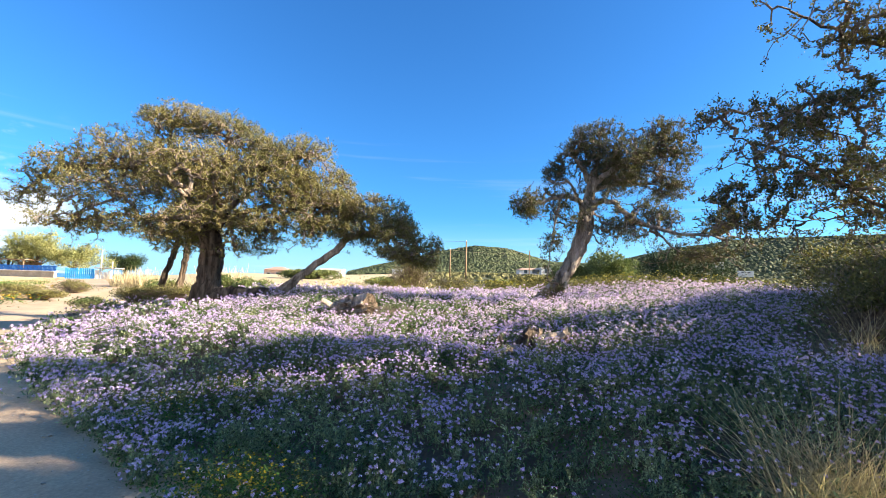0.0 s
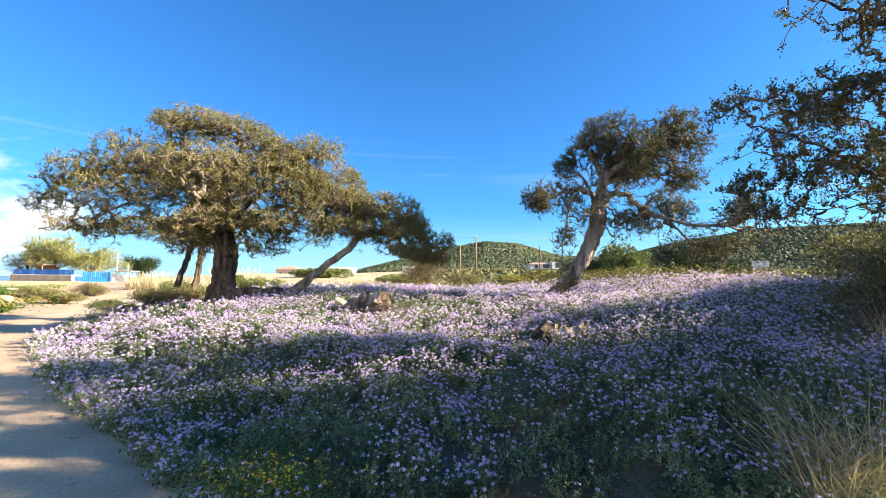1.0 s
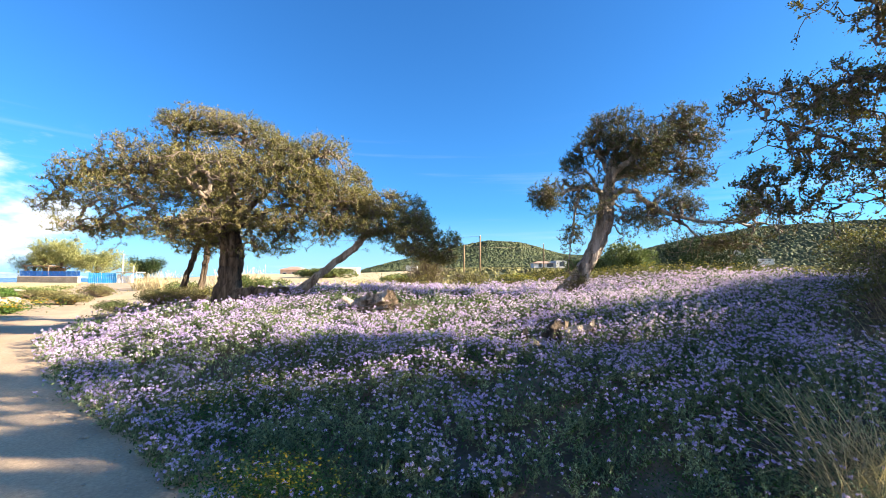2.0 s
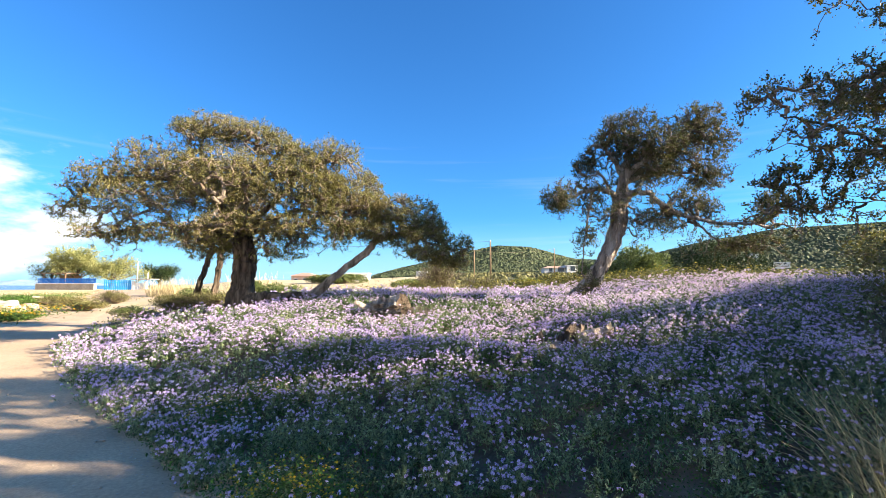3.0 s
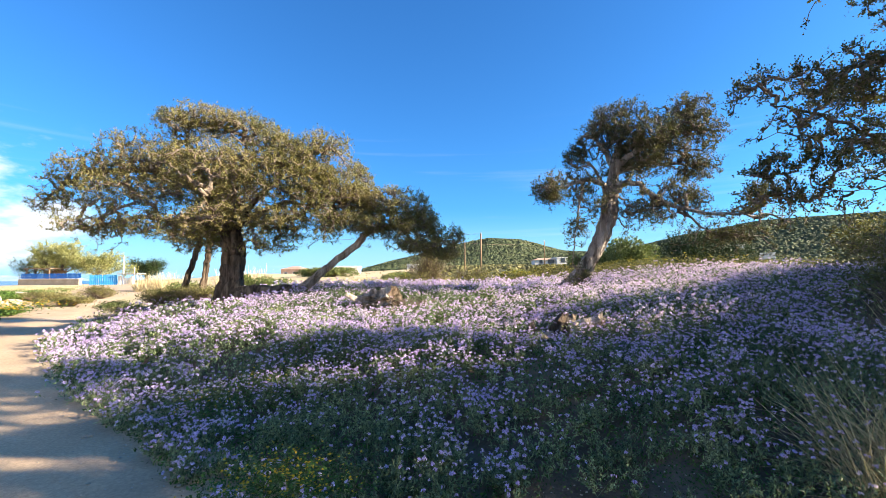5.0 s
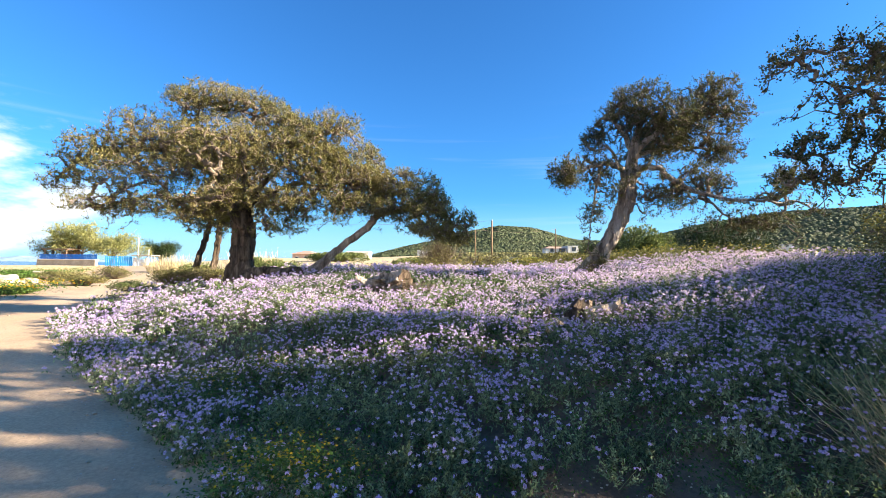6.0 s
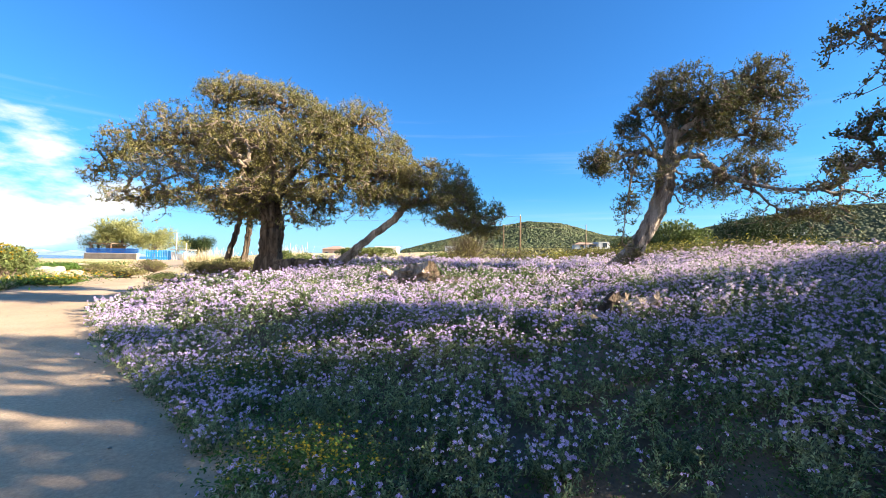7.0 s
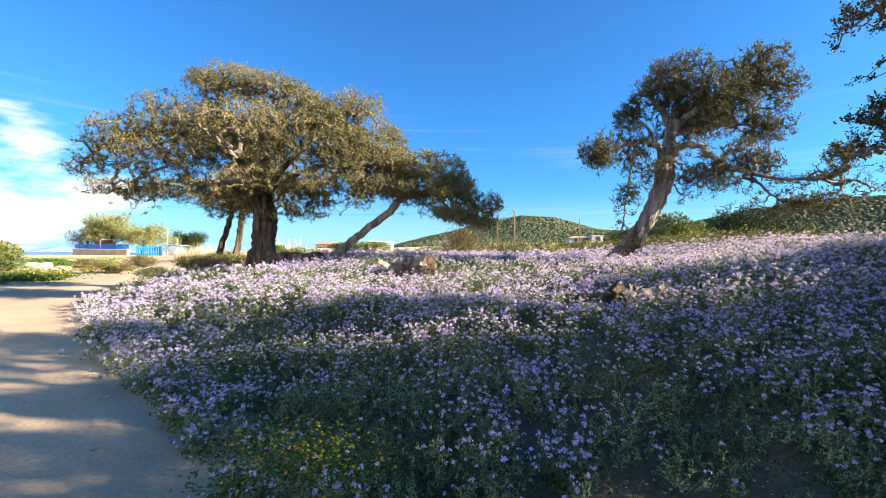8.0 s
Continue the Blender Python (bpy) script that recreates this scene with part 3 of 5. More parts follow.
# wide crown masses beyond the boughs are unseen, set there to cast shade
grow_tree("juniper_tree", "large juniper beside the track with dark overhanging boughs",
          [(6.6, 2.4, 0.3, 0.34), (6.5, 2.5, 1.1, 0.27), (6.3, 2.7, 1.8, 0.24), (6.2, 2.7, 2.9, 0.2), (6.3, 2.5, 3.9, 0.12)],
          [[(6.35, 2.7, 1.5), (5.50, 4.13, 1.86), (4.54, 4.51, 2.27), (3.75, 4.38, 2.62), (3.36, 4.46, 2.85), (2.95, 4.55, 3.0)],
           [(6.35, 2.7, 1.6), (5.30, 4.12, 2.07), (4.66, 4.81, 2.27), (3.88, 4.92, 2.17), (3.18, 4.92, 2.11)],
           [(6.2, 2.7, 2.7), (5.38, 3.92, 3.29), (4.48, 4.37, 3.91), (3.90, 4.36, 4.12), (3.37, 4.34, 4.31)],
           [(4.54, 4.51, 2.27), (4.30, 4.65, 2.98), (3.68, 4.62, 3.32)],
           [(6.2, 2.7, 2.8), (6.9, 1.6, 3.8), (7.6, 0.8, 4.3)], [(6.2, 2.6, 3.2), (6.2, 2.6, 4.4), (5.9, 2.7, 5.1)]],
          [(3.12, 4.45, 3.02, 0.36, 0.29), (3.74, 4.62, 3.32, 0.49, 0.17), (4.23, 4.64, 3.12, 0.40, 0.33), (3.78, 4.48, 2.55, 0.55, 0.22),
           (3.40, 4.91, 2.20, 0.44, 0.13), (3.07, 4.80, 2.44, 0.22, 0.14), (4.56, 4.68, 2.56, 0.30, 0.43), (4.28, 4.41, 3.44, 0.26, 0.14),
           (3.78, 4.35, 4.26, 0.47, 0.14), (4.32, 4.37, 4.02, 0.35, 0.16), (3.43, 4.34, 4.45, 0.29, 0.08), (6.0, 2.6, 4.7, 1.1, 0.8),
           (7.4, 1.4, 4.2, 1.3, 0.9), (5.6, 3.3, 3.4, 0.7, 0.6), (7.6, 2.8, 3.2, 0.9, 0.9), (6.5, 3.8, 4.2, 0.75, 0.5), (7.2, 1.8, 2.9, 0.8, 0.7), (2.92, 4.6, 3.06, 0.30, 0.24), (3.02, 4.6, 3.28, 0.28, 0.12), (2.86, 4.6, 2.82, 0.22, 0.10)],
          4800, 150000, 0.029, BARK_BROWN, LEAF_DARK, 45, 0.034, clump=0.034, spread=0.8, along=500, grow=1.2, thin=(1, 3))


# junipers out of view to the right and behind, placed to cast the shade
def shade_tree(x, y, h, w, seed):
    z = float(ground_z(x, y))
    b = [(x + dx * w, y + dy * w, z + h * dz, w * 0.5, h * 0.2) for dx, dy, dz in ((0, 0, 0.85), (0.45, 0.1, 0.68), (-0.45, 0.2, 0.7), (0.1, -0.5, 0.66), (-0.1, 0.55, 0.62), (0.3, -0.2, 0.45), (-0.4, -0.2, 0.45))]
    grow_tree("juniper_tree", "unseen juniper with a rounded crown shading the track and meadow", [(x, y, z - 0.1, 0.3), (x + 0.1, y, z + h * 0.3, 0.22), (x, y + 0.1, z + h * 0.6, 0.12)],
              [[(x, y, z + h * 0.35), tuple(q[:3])] for q in b[1:5]], b, 420, 10500, 0.11, BARK_BROWN, LEAF_DARK, seed, clump=0.12, gaps=0.50)


shade_tree(5.2, 0.2, 5.2, 1.9, 65)
# the next four, also unseen, were added solely to shape the meadow's shade
shade_tree(9.8, 4.5, 2.3, 1.1, 66)
shade_tree(9.4, 5.35, 2.75, 0.95, 69)
shade_tree(7.9, 3.8, 2.75, 1.2, 67)
shade_tree(8.5, 2.9, 3.7, 1.0, 68)
shade_tree(8.6, 0.2, 5.3, 2.3, 61)
shade_tree(6.6, -2.0, 5.3, 2.1, 62)
shade_tree(10.5, -2.7, 5.6, 2.3, 63)
shade_tree(4.6, -5.2, 4.6, 2.0, 64)

# ---- meadow ----


def in_meadow(x, y):
    """How thickly the stock grows at a place, 0 to 1."""
    off = off_track(x, y)
    edge = 1.34 + 0.26 * (vnoise(x * 1.1 + 20, y * 1.1) - 0.5)
    d = sstep(edge, edge + 0.2, off) * (1 - sstep(12.5, 15.5, y - 0.12 * x))
    d *= 1 - sstep(0.55, 1.0, x - 5.2) * sstep(9, 6, y)
    # bare ground: about the trunks, by the log, and a worn patch near the track
    for bx, by, br, left in ((-4.9, 9.7, 0.9, 0.0), (2.0, 9.1, 0.35, 0.0), (-1.2, 8.1, 0.7, 0.0), (-1.4, 7.35, 0.6, 0.0), (1.08, 5.3, 0.36, 0.0), (4.95, 5.1, 0.95, 0.0), (4.3, 4.6, 0.4, 0.1), (2.6, 2.6, 0.55, 0.1), (-1.12, 2.6, 0.35, 0.3), (-2.2, 4.05, 0.3, 0.35), (0.62, 2.42, 0.6, 0.12), (0.9, 7.9, 0.3, 0.0), (3.6, 8.6, 0.35, 0.0)):
        d *= left + (1 - left) * sstep(br * 0.4, br * 1.3, np.hypot(x - bx, (y - by) * 1.2) + 0.9 * (vnoise(x * 5, y * 5) - 0.5) * br)
    d *= 1 - 0.92 * sstep(-3.8, -4.8, x) * sstep(8.5, 9.4, y)
    return d


def plant_height(x, y):
    return 0.045 + 0.13 * vnoise(x * 2.3, y * 2.3) ** 1.4 + 0.05 * vnoise(x * 6 + 3, y * 6) + (0.18 * vnoise(x * 1.3, y * 1.3 + 5) * (1 - sstep(5.5, 8.0, y)) + 0.03) * sstep(0.8, 2.6, x) + 0.05 * sstep(0.5, 4.5, x)


def scatter(gen, r0, r1, per_m2, half=58):
    """Random places in a ring sector ahead of the walk, kept by the meadow's thickness."""
    area = math.radians(2 * half) / 2 * (r1 * r1 - r0 * r0)
    n = int(area * per_m2)
    r = np.sqrt(gen.uniform(r0 * r0, r1 * r1, n))
    a = np.radians(gen.uniform(-half - 4, half - 4, n))
    x, y = r * np.sin(a), r * np.cos(a)
    k = gen.random(n) < in_meadow(x, y)
    return x[k], y[k]


def leaf_blades(gen, x, y, z, length, width, lift):
    """Narrow bent leaves of two quads, springing from each place."""
    n = len(x)
    a = gen.uniform(0, 2 * np.pi, n)
    up = np.clip(gen.normal(lift, 0.35, n), -0.3, 1.4)
    d = np.stack([np.cos(a) * np.cos(up), np.sin(a) * np.cos(up), np.sin(up)], axis=1)
    side = np.stack([-np.sin(a), np.cos(a), gen.normal(0, 0.3, n)], axis=1)
    ln = (length * gen.uniform(0.55, 1.35, n))[:, None]
    w = width * gen.uniform(0.7, 1.3, n)[:, None]
    p0 = np.stack([x, y, z], axis=1)
    p1 = p0 + d * ln * 0.55
    p2 = p0 + d * ln - np.array([0, 0, 1.0]) * ln * 0.18
    v = np.stack([p0 - side * w * 0.2, p0 + side * w * 0.2, p1 + side * w * 0.5, p1 - side * w * 0.5, p2 + side * w * 0.12, p2 - side * w * 0.12], axis=1)
    i = np.arange(n)[:, None] * 6
    f = np.concatenate([i + np.array([[0, 1, 2, 3]]), i + np.array([[3, 2, 4, 5]])])
    return v.reshape(-1, 3), f


def petals(gen, c, size, nrm, count):
    """Open flowers of count petals, each a small quad, about the centres c."""
    n = len(c)
    t = np.cross(nrm, gen.normal(size=(n, 3)))
    t /= np.linalg.norm(t, axis=1)[:, None] + 1e-9
    b = np.cross(nrm, t)
    out, half = [], math.pi / count * 0.85
    s = (size * gen.uniform(0.8, 1.2, n))[:, None]
    for k in range(count):
        th = 2 * math.pi * k / count
        d = t * math.cos(th) + b * math.sin(th)
        e = -t * math.sin(th) + b * math.cos(th)
        curl = nrm * s * gen.uniform(-0.12, 0.22, (n, 1))
        w = s * math.tan(half) * 0.62
        out.append(np.stack([c, c + d * s * 0.62 - e * w + curl * 0.4, c + d * s + curl, c + d * s * 0.62 + e * w + curl * 0.4], axis=1))
    v = np.stack(out, axis=1).reshape(-1, 3)
    return v, np.arange(len(v)).reshape(-1, 4)


def petals_small(gen, c, size, nrm, count):
    """The same blossom for the meadow further off: each petal one wedge."""
    n = len(c)
    t = np.cross(nrm, gen.normal(size=(n, 3)))
    t /= np.linalg.norm(t, axis=1)[:, None] + 1e-9
    b = np.cross(nrm, t)
    s = (size * gen.uniform(0.75, 1.25, n))[:, None]
    out = []
    for k in range(count):
        th = 2 * math.pi * k / count
        d = t * math.cos(th) + b * math.sin(th)
        e = -t * math.sin(th) + b * math.cos(th)
        curl = nrm * s * gen.uniform(-0.1, 0.3, (n, 1))
        out.append(np.stack([c, c + d * s - e * s * 0.55 + curl, c + d * s * 0.9 + e * s * 0.55 + curl], axis=1))
    v = np.stack(out, axis=1).reshape(-1, 3)
    return v, np.arange(len(v)).reshape(-1, 3)


def tilt_up(gen, n, spread=0.55):
    d = gen.normal(0, spread, (n, 3))
    d[:, 2] = np.abs(d[:, 2]) + 0.8
    return d / np.linalg.norm(d, axis=1)[:, None]


def stems(gen, foot, top, width):
    """Thin flat stems, each one quad from its foot to its top."""
    n = len(foot)
    a = gen.uniform(0, np.pi, n)
    d = np.stack([np.cos(a), np.sin(a), np.zeros(n)], axis=1) * width / 2
    v = np.stack([foot - d, foot + d, top + d * 0.6, top - d * 0.6], axis=1)
    return v.reshape(-1, 3), np.arange(n * 4).reshape(n, 4)


def sea_stock(gen, r0, r1, per_m2, stalks, leaves, ln, wd, half):
    """Bushy plants over a ring of the meadow: stalks splaying from one root, set with narrow leaves. Gives the leaves and the stalks' feet and tips."""
    x, y = scatter(gen, r0, r1, per_m2, half)
    h = plant_height(x, y) * gen.uniform(0.7, 1.25, len(x)) + 0.03
    n = len(x) * stalks
    root = np.repeat(np.stack([x, y, ground_z(x, y)], axis=1), stalks, axis=0)
    hh = np.repeat(h, stalks) * gen.uniform(0.6, 1.1, n)
    a, lean = gen.uniform(0, 2 * np.pi, n), np.abs(gen.normal(0.0, 0.6, n)) + 0.2
    way = np.stack([np.cos(a) * np.sin(lean), np.sin(a) * np.sin(lean), np.cos(lean)], axis=1)
    tip = root + way * hh[:, None] * 1.1
    t = np.tile(np.linspace(0.15, 1.0, leaves) ** 0.55, n)
    at = np.repeat(root, leaves, axis=0) + np.repeat(tip - root, leaves, axis=0) * t[:, None]
    at += gen.normal(0, 0.006, at.shape)
    out = np.repeat(way, leaves, axis=0) * 0.55 + gen.normal(0, 0.62, at.shape)
    out[:, 2] += 0.15
    out /= np.linalg.norm(out, axis=1)[:, None]
    side = np.cross(out, gen.normal(size=at.shape))
    side /= np.linalg.norm(side, axis=1)[:, None] + 1e-9
    L = (ln * gen.uniform(0.5, 1.3, len(at)))[:, None]
    W = (wd * gen.uniform(0.7, 1.3, len(at)))[:, None]
    mid = at + out * L * 0.55 + np.array([0, 0, 0.10]) * L
    end = at + out * L - np.array([0, 0, 0.12]) * L
    v = np.stack([at - side * W * 0.2, at + side * W * 0.2, mid + side * W * 0.5, mid - side * W * 0.5, end + side * W * 0.2, end - side * W * 0.2], axis=1)
    i = np.arange(len(at))[:, None] * 6
    f = np.concatenate([i + np.array([[0, 1, 2, 3]]), i + np.array([[3, 2, 4, 5]])])
    return (v.reshape(-1, 3), f), root, tip


def build_meadow():
    gen = np.random.default_rng(101)
    blades, near, far, st = [], [], [], []
    for r0, r1, per, stalks, leaves, ln, wd, half, flowers, size, spread in (
            (1.3, 3.3, 62, 9, 24, 0.023, 0.0082, 72, 9, 0.0080, 0.0120), (3.3, 5.6, 70, 8, 13, 0.028, 0.0098, 60, 9, 0.0086, 0.0130),
            (5.6, 9.5, 105, 5, 5, 0.038, 0.013, 58, 8, 0.0105, 0.0150), (9.5, 17, 42, 4, 4, 0.058, 0.02, 58, 7, 0.017, 0.024)):
        leaf, root, tip = sea_stock(gen, r0, r1, per, stalks, leaves, ln, wd, half)
        blades.append(leaf)
        x, y = tip[:, 0], tip[:, 1]
        patch = vnoise(x * 0.8 + 11, y * 0.8 + 7) * 0.6 + vnoise(x * 2.6, y * 2.6 + 30) * 0.4
        lush = sstep(3.3, 5.0, 0.3 * np.abs(x) + y) * 0.40 + sstep(0.6, 2.2, x) * 0.34 * sstep(1.8, 2.8, y)
        k = gen.random(len(x)) < np.clip(0.30 + (patch - 0.45) * 2.2 + lush * 1.3, 0.08, 0.95)
        root, tip = root[k], tip[k] + np.array([0, 0, 1.0]) * gen.uniform(0.015, 0.05, (int(k.sum()), 1))
        st.append(stems(gen, root, tip, 0.003))
        n = len(tip)
        # a head is a shallow dome of open flowers
        up = gen.normal(0, 1, (n * flowers, 3))
        up[:, 2] = np.abs(up[:, 2]) * 0.8 + 0.25
        up /= np.linalg.norm(up, axis=1)[:, None]
        c = np.repeat(tip, flowers, axis=0) + up * spread * gen.uniform(0.55, 1.35, (len(up), 1))
        keep = gen.random(len(c)) < np.repeat(gen.uniform(0.35, 1.0, n), flowers)
        c, nr = c[keep], up[keep] + gen.normal(0, 0.35, (int(keep.sum()), 3))
        nr /= np.linalg.norm(nr, axis=1)[:, None]
        if r1 < 6:
            near.append(petals(gen, c, size, nr, 4))
        else:
            far.append(petals_small(gen, c, size, nr, 3))
    v, f = join(blades)
    tagged(link("stock_leaves", np_mesh("stock_leaves", v, f, FOLIAGE_GREY)), "grey-green narrow leaves of sea stock carpeting the dune", "foliage", kind="stuff")
    # low green herbs between the plants
    herbs = []
    for r0, r1, per, ln, wd in ((1.3, 3.3, 4200, 0.018, 0.009), (3.3, 5.6, 2000, 0.028, 0.013), (5.6, 9.5, 800, 0.052, 0.019), (9.5, 17, 190, 0.08, 0.024)):
        x, y = scatter(gen, r0, r1, per, 72 if r0 < 2 else 58)
        k = gen.random(len(x)) < np.clip(0.45 + 1.6 * (vnoise(x * 0.9 + 40, y * 0.9) - 0.4), 0.08, 1)
        x, y = x[k], y[k]
        z = ground_z(x, y) + plant_height(x, y) * 0.55 * gen.random(len(x))
        herbs.append(leaf_quads(np.stack([x, y, z], axis=1), ln, gen, wd / ln, 0.6))
    v, f = join(herbs)
    tagged(link("meadow_herbs", np_mesh("meadow_herbs", v, f, FOLIAGE_GREEN)), "fresh green herbs among the flowers", "foliage", kind="stuff")
    v, f = join(near)
    tagged(link("stock_flowers", np_mesh("stock_flowers", v, f, LILAC)), "lilac four-petalled sea stock in full bloom", "flowers", kind="stuff")
    v, f = join(far)
    tagged(link("meadow_flowers", np_mesh("meadow_flowers", v, f, LILAC)), "sheet of lilac sea stock blossom over the dune", "flowers", kind="stuff")
    v, f = join(st)
    tagged(link("flower_stems", np_mesh("flower_stems", v, f, FOLIAGE_GREY)), "thin grey-green flower stems", "foliage", kind="stuff")


build_meadow()


def yellow_patch(name, label, spots, size, leaf_mat, seed, petal_mat):
    """Patches of yellow flowers: spots of (x, y, reach along x, reach along y, flowers, height)."""
    gen = np.random.default_rng(seed)
    fl, lv = [], []
    for sx, sy, rx, ry, n, h in spots:
        x, y = sx + gen.normal(0, rx, n), sy + gen.normal(0, ry, n)
        g = ground_z(x, y)
        z = g + h * gen.uniform(0.7, 1.15, n)
        c = np.stack([x, y, z], axis=1)
        fl.append(petals(gen, c, size, tilt_up(gen, n, 0.4), 6))
        m = n * (7 if size < 0.02 else 3)
        x, y = sx + gen.normal(0, rx * 1.1, m), sy + gen.normal(0, ry * 1.1, m)
        z = ground_z(x, y) + h * gen.random(m) ** 0.7 * 0.95
        lv.append(leaf_blades(gen, x, y, z, size * 3.0, size * 1.4, 0.4))
    v, f = join(fl)
    tagged(link(name, np_mesh(name, v, f, petal_mat)), label, "flowers", kind="stuff")
    v, f = join(lv)
    tagged(link("herb_leaves", np_mesh("herb_leaves", v, f, leaf_mat)), "deep green leaves below yellow flowers", "foliage", kind="stuff")


yellow_patch("trefoil_flowers", "small yellow trefoil flowers in green tufts",
             [(-1.18, 2.66, 0.15, 0.14, 230, 0.27), (-0.92, 2.5, 0.12, 0.11, 110, 0.25), (-1.38, 2.45, 0.10, 0.09, 50, 0.22), (-2.3, 3.85, 0.16, 0.13, 110, 0.28),
              (-2.1, 4.4, 0.2, 0.11, 110, 0.28), (-1.6, 4.2, 0.3, 0.1, 20, 0.2), (2.2, 4.3, 0.4, 0.3, 24, 0.4), (3.0, 5.5, 0.5, 0.4, 22, 0.4),
              (1.5, 5.3, 0.4, 0.2, 12, 0.3), (0.55, 5.7, 0.12, 0.1, 14, 0.2)], 0.0085, FOLIAGE_GREEN, 202, YELLOW)
yellow_patch("spurge_field", "band of yellow-flowered spurge along the dune's crest",
             [(3.0, 15.5, 3.0, 1.0, 2000, 0.62), (8.0, 14.5, 2.6, 1.0, 1800, 0.62), (6.4, 11.2, 1.6, 0.6, 800, 0.50), (9.0, 11.5, 1.4, 1.0, 700, 0.52), (4.0, 12.4, 1.2, 0.4, 500, 0.50), (-1.0, 17.0, 2.0, 0.8, 700, 0.5),
              (7.5, 9.6, 0.7, 0.6, 160, 0.36), (3.5, 18.0, 3.5, 1.2, 1200, 0.5), (9.5, 18.0, 3.0, 1.5, 1200, 0.55)], 0.019, SCRUB, 203, SPURGE)

yellow_patch("verge_flowers", "yellow daisies among green leaves beside the track",
             [(-14.0, 12.6, 0.7, 0.5, 160, 0.3), (-15.2, 14.8, 0.8, 0.6, 140, 0.3), (-16.8, 16.4, 0.7, 0.5, 90, 0.3), (-20.5, 24.0, 1.2, 0.8, 120, 0.3)], 0.03, FOLIAGE_GREEN, 204, YELLOW)

# ---- shrubs and grasses ----


def shrub(name, label, x, y, rx, ry, h, leaf, n_leaf, leaf_size, seed, twigs=120, twig_r=0.006, bloom=None, n_bloom=0, category="shrub", lumps=9, z=None):
    """A shrub: twigs from the root out to an uneven dome of lobes, leaves about their outer parts, blossom at the tips where it blooms."""
    gen = np.random.default_rng(seed)
    z0 = float(ground_z(x, y)) - 0.03 if z is None else z
    root = base(name, x, y, z0, label, category)
    a = gen.uniform(0, 2 * np.pi, lumps)
    q = gen.uniform(0.25, 0.72, lumps)
    C = np.stack([np.cos(a) * q * rx, np.sin(a) * q * ry, h * gen.uniform(0.38, 0.72, lumps)], axis=1)
    S = np.stack([np.full(lumps, rx * 0.42), np.full(lumps, ry * 0.42), np.full(lumps, h * 0.30)], axis=1) * gen.uniform(0.75, 1.2, (lumps, 1))
    k = gen.integers(0, lumps, twigs)
    u = gen.normal(size=(twigs, 3))
    u /= np.linalg.norm(u, axis=1)[:, None]
    T = C[k] + u * S[k] * gen.uniform(0.75, 1.12, (twigs, 1))
    T[:, 2] = np.maximum(T[:, 2], 0.03)
    t = np.linspace(0, 1, 5)[:, None]
    pieces, ends = [], []
    for e in T:
        foot = np.array([e[0] * 0.15, e[1] * 0.15, 0.0])
        p = foot + (e - foot) * t + np.array([0, 0, 1.0]) * np.sin(t * np.pi) * 0.12 * h
        p[1:4] += gen.normal(0, 0.04 * h, (3, 3))
        pieces.append(tube(p, np.linspace(twig_r * 1.6, twig_r * 0.5, 5), 3))
    v, f = join(pieces)
    tagged(link("branchwork", np_mesh("branchwork", v, f, TWIG), root), "", kind="stuff")
    k = gen.integers(0, lumps, n_leaf)
    u = gen.normal(size=(n_leaf, 3))
    u /= np.linalg.norm(u, axis=1)[:, None]
    P = C[k] + u * S[k] * (gen.random((n_leaf, 1)) ** 0.28) * (0.9 + 0.25 * vnoise(u[:, :1] * 5 + seed, u[:, 2:] * 5))
    keep = (vnoise(P[:, 0] * 3.1 / max(h, 0.3) + seed, P[:, 2] * 4 / max(h, 0.3) + P[:, 1]) > 0.24) & (P[:, 2] > 0)
    v, f = leaf_quads(P[keep], leaf_size, gen, 0.5, 0.4, u[keep] * 0.6)
    tagged(link("foliage", np_mesh("foliage", v, f, leaf), root), "", kind="stuff")
    if bloom:
        k = gen.integers(0, lumps, n_bloom)
        u = tilt_up(gen, n_bloom, 0.9)
        P = C[k] + u * S[k] * 1.02
        v, f = petals(gen, P, leaf_size * 0.8, tilt_up(gen, n_bloom, 0.6), 5)
        tagged(link("blossom", np_mesh("blossom", v, f, bloom), root, "bright yellow blossom"), "", kind="stuff")
    return root


shrub("scrub_bush", "olive-brown tangled scrub bush at the meadow's edge", 7.0, 6.5, 1.45, 1.5, 1.25, SCRUB, 15000, 0.045, 301, 520, 0.006, lumps=14)
shrub("scrub_bush", "olive-brown tangled scrub bush with bare canes", 5.0, 5.3, 0.95, 0.9, 1.05, SCRUB, 12000, 0.04, 302, 420, 0.005, lumps=12)
shrub("scrub_bush", "low olive scrub bush on the dune", 8.4, 7.6, 1.6, 1.6, 1.15, SCRUB, 10000, 0.055, 303, 300, 0.006)
shrub("mastic_bush", "dense dark green mastic bush behind the meadow", 12.4, 24.0, 2.3, 1.8, 3.2, MASTIC, 34000, 0.09, 311, 60, 0.02, lumps=20)
shrub("mastic_bush", "dark green rounded mastic bush", 14.7, 24.6, 1.3, 1.2, 2.5, MASTIC, 16000, 0.085, 312, 40, 0.02, lumps=12)
shrub("olive_bush", "sunlit grey-green bush behind the dune", 11.2, 29.5, 1.9, 1.8, 3.1, OLIVE_BUSH, 14000, 0.14, 313, 60, 0.02, lumps=16)
shrub("olive_bush", "grey-green rounded bush past the dune", 8.6, 31.0, 1.6, 1.5, 2.2, OLIVE_BUSH, 9000, 0.14, 314, 40, 0.02)
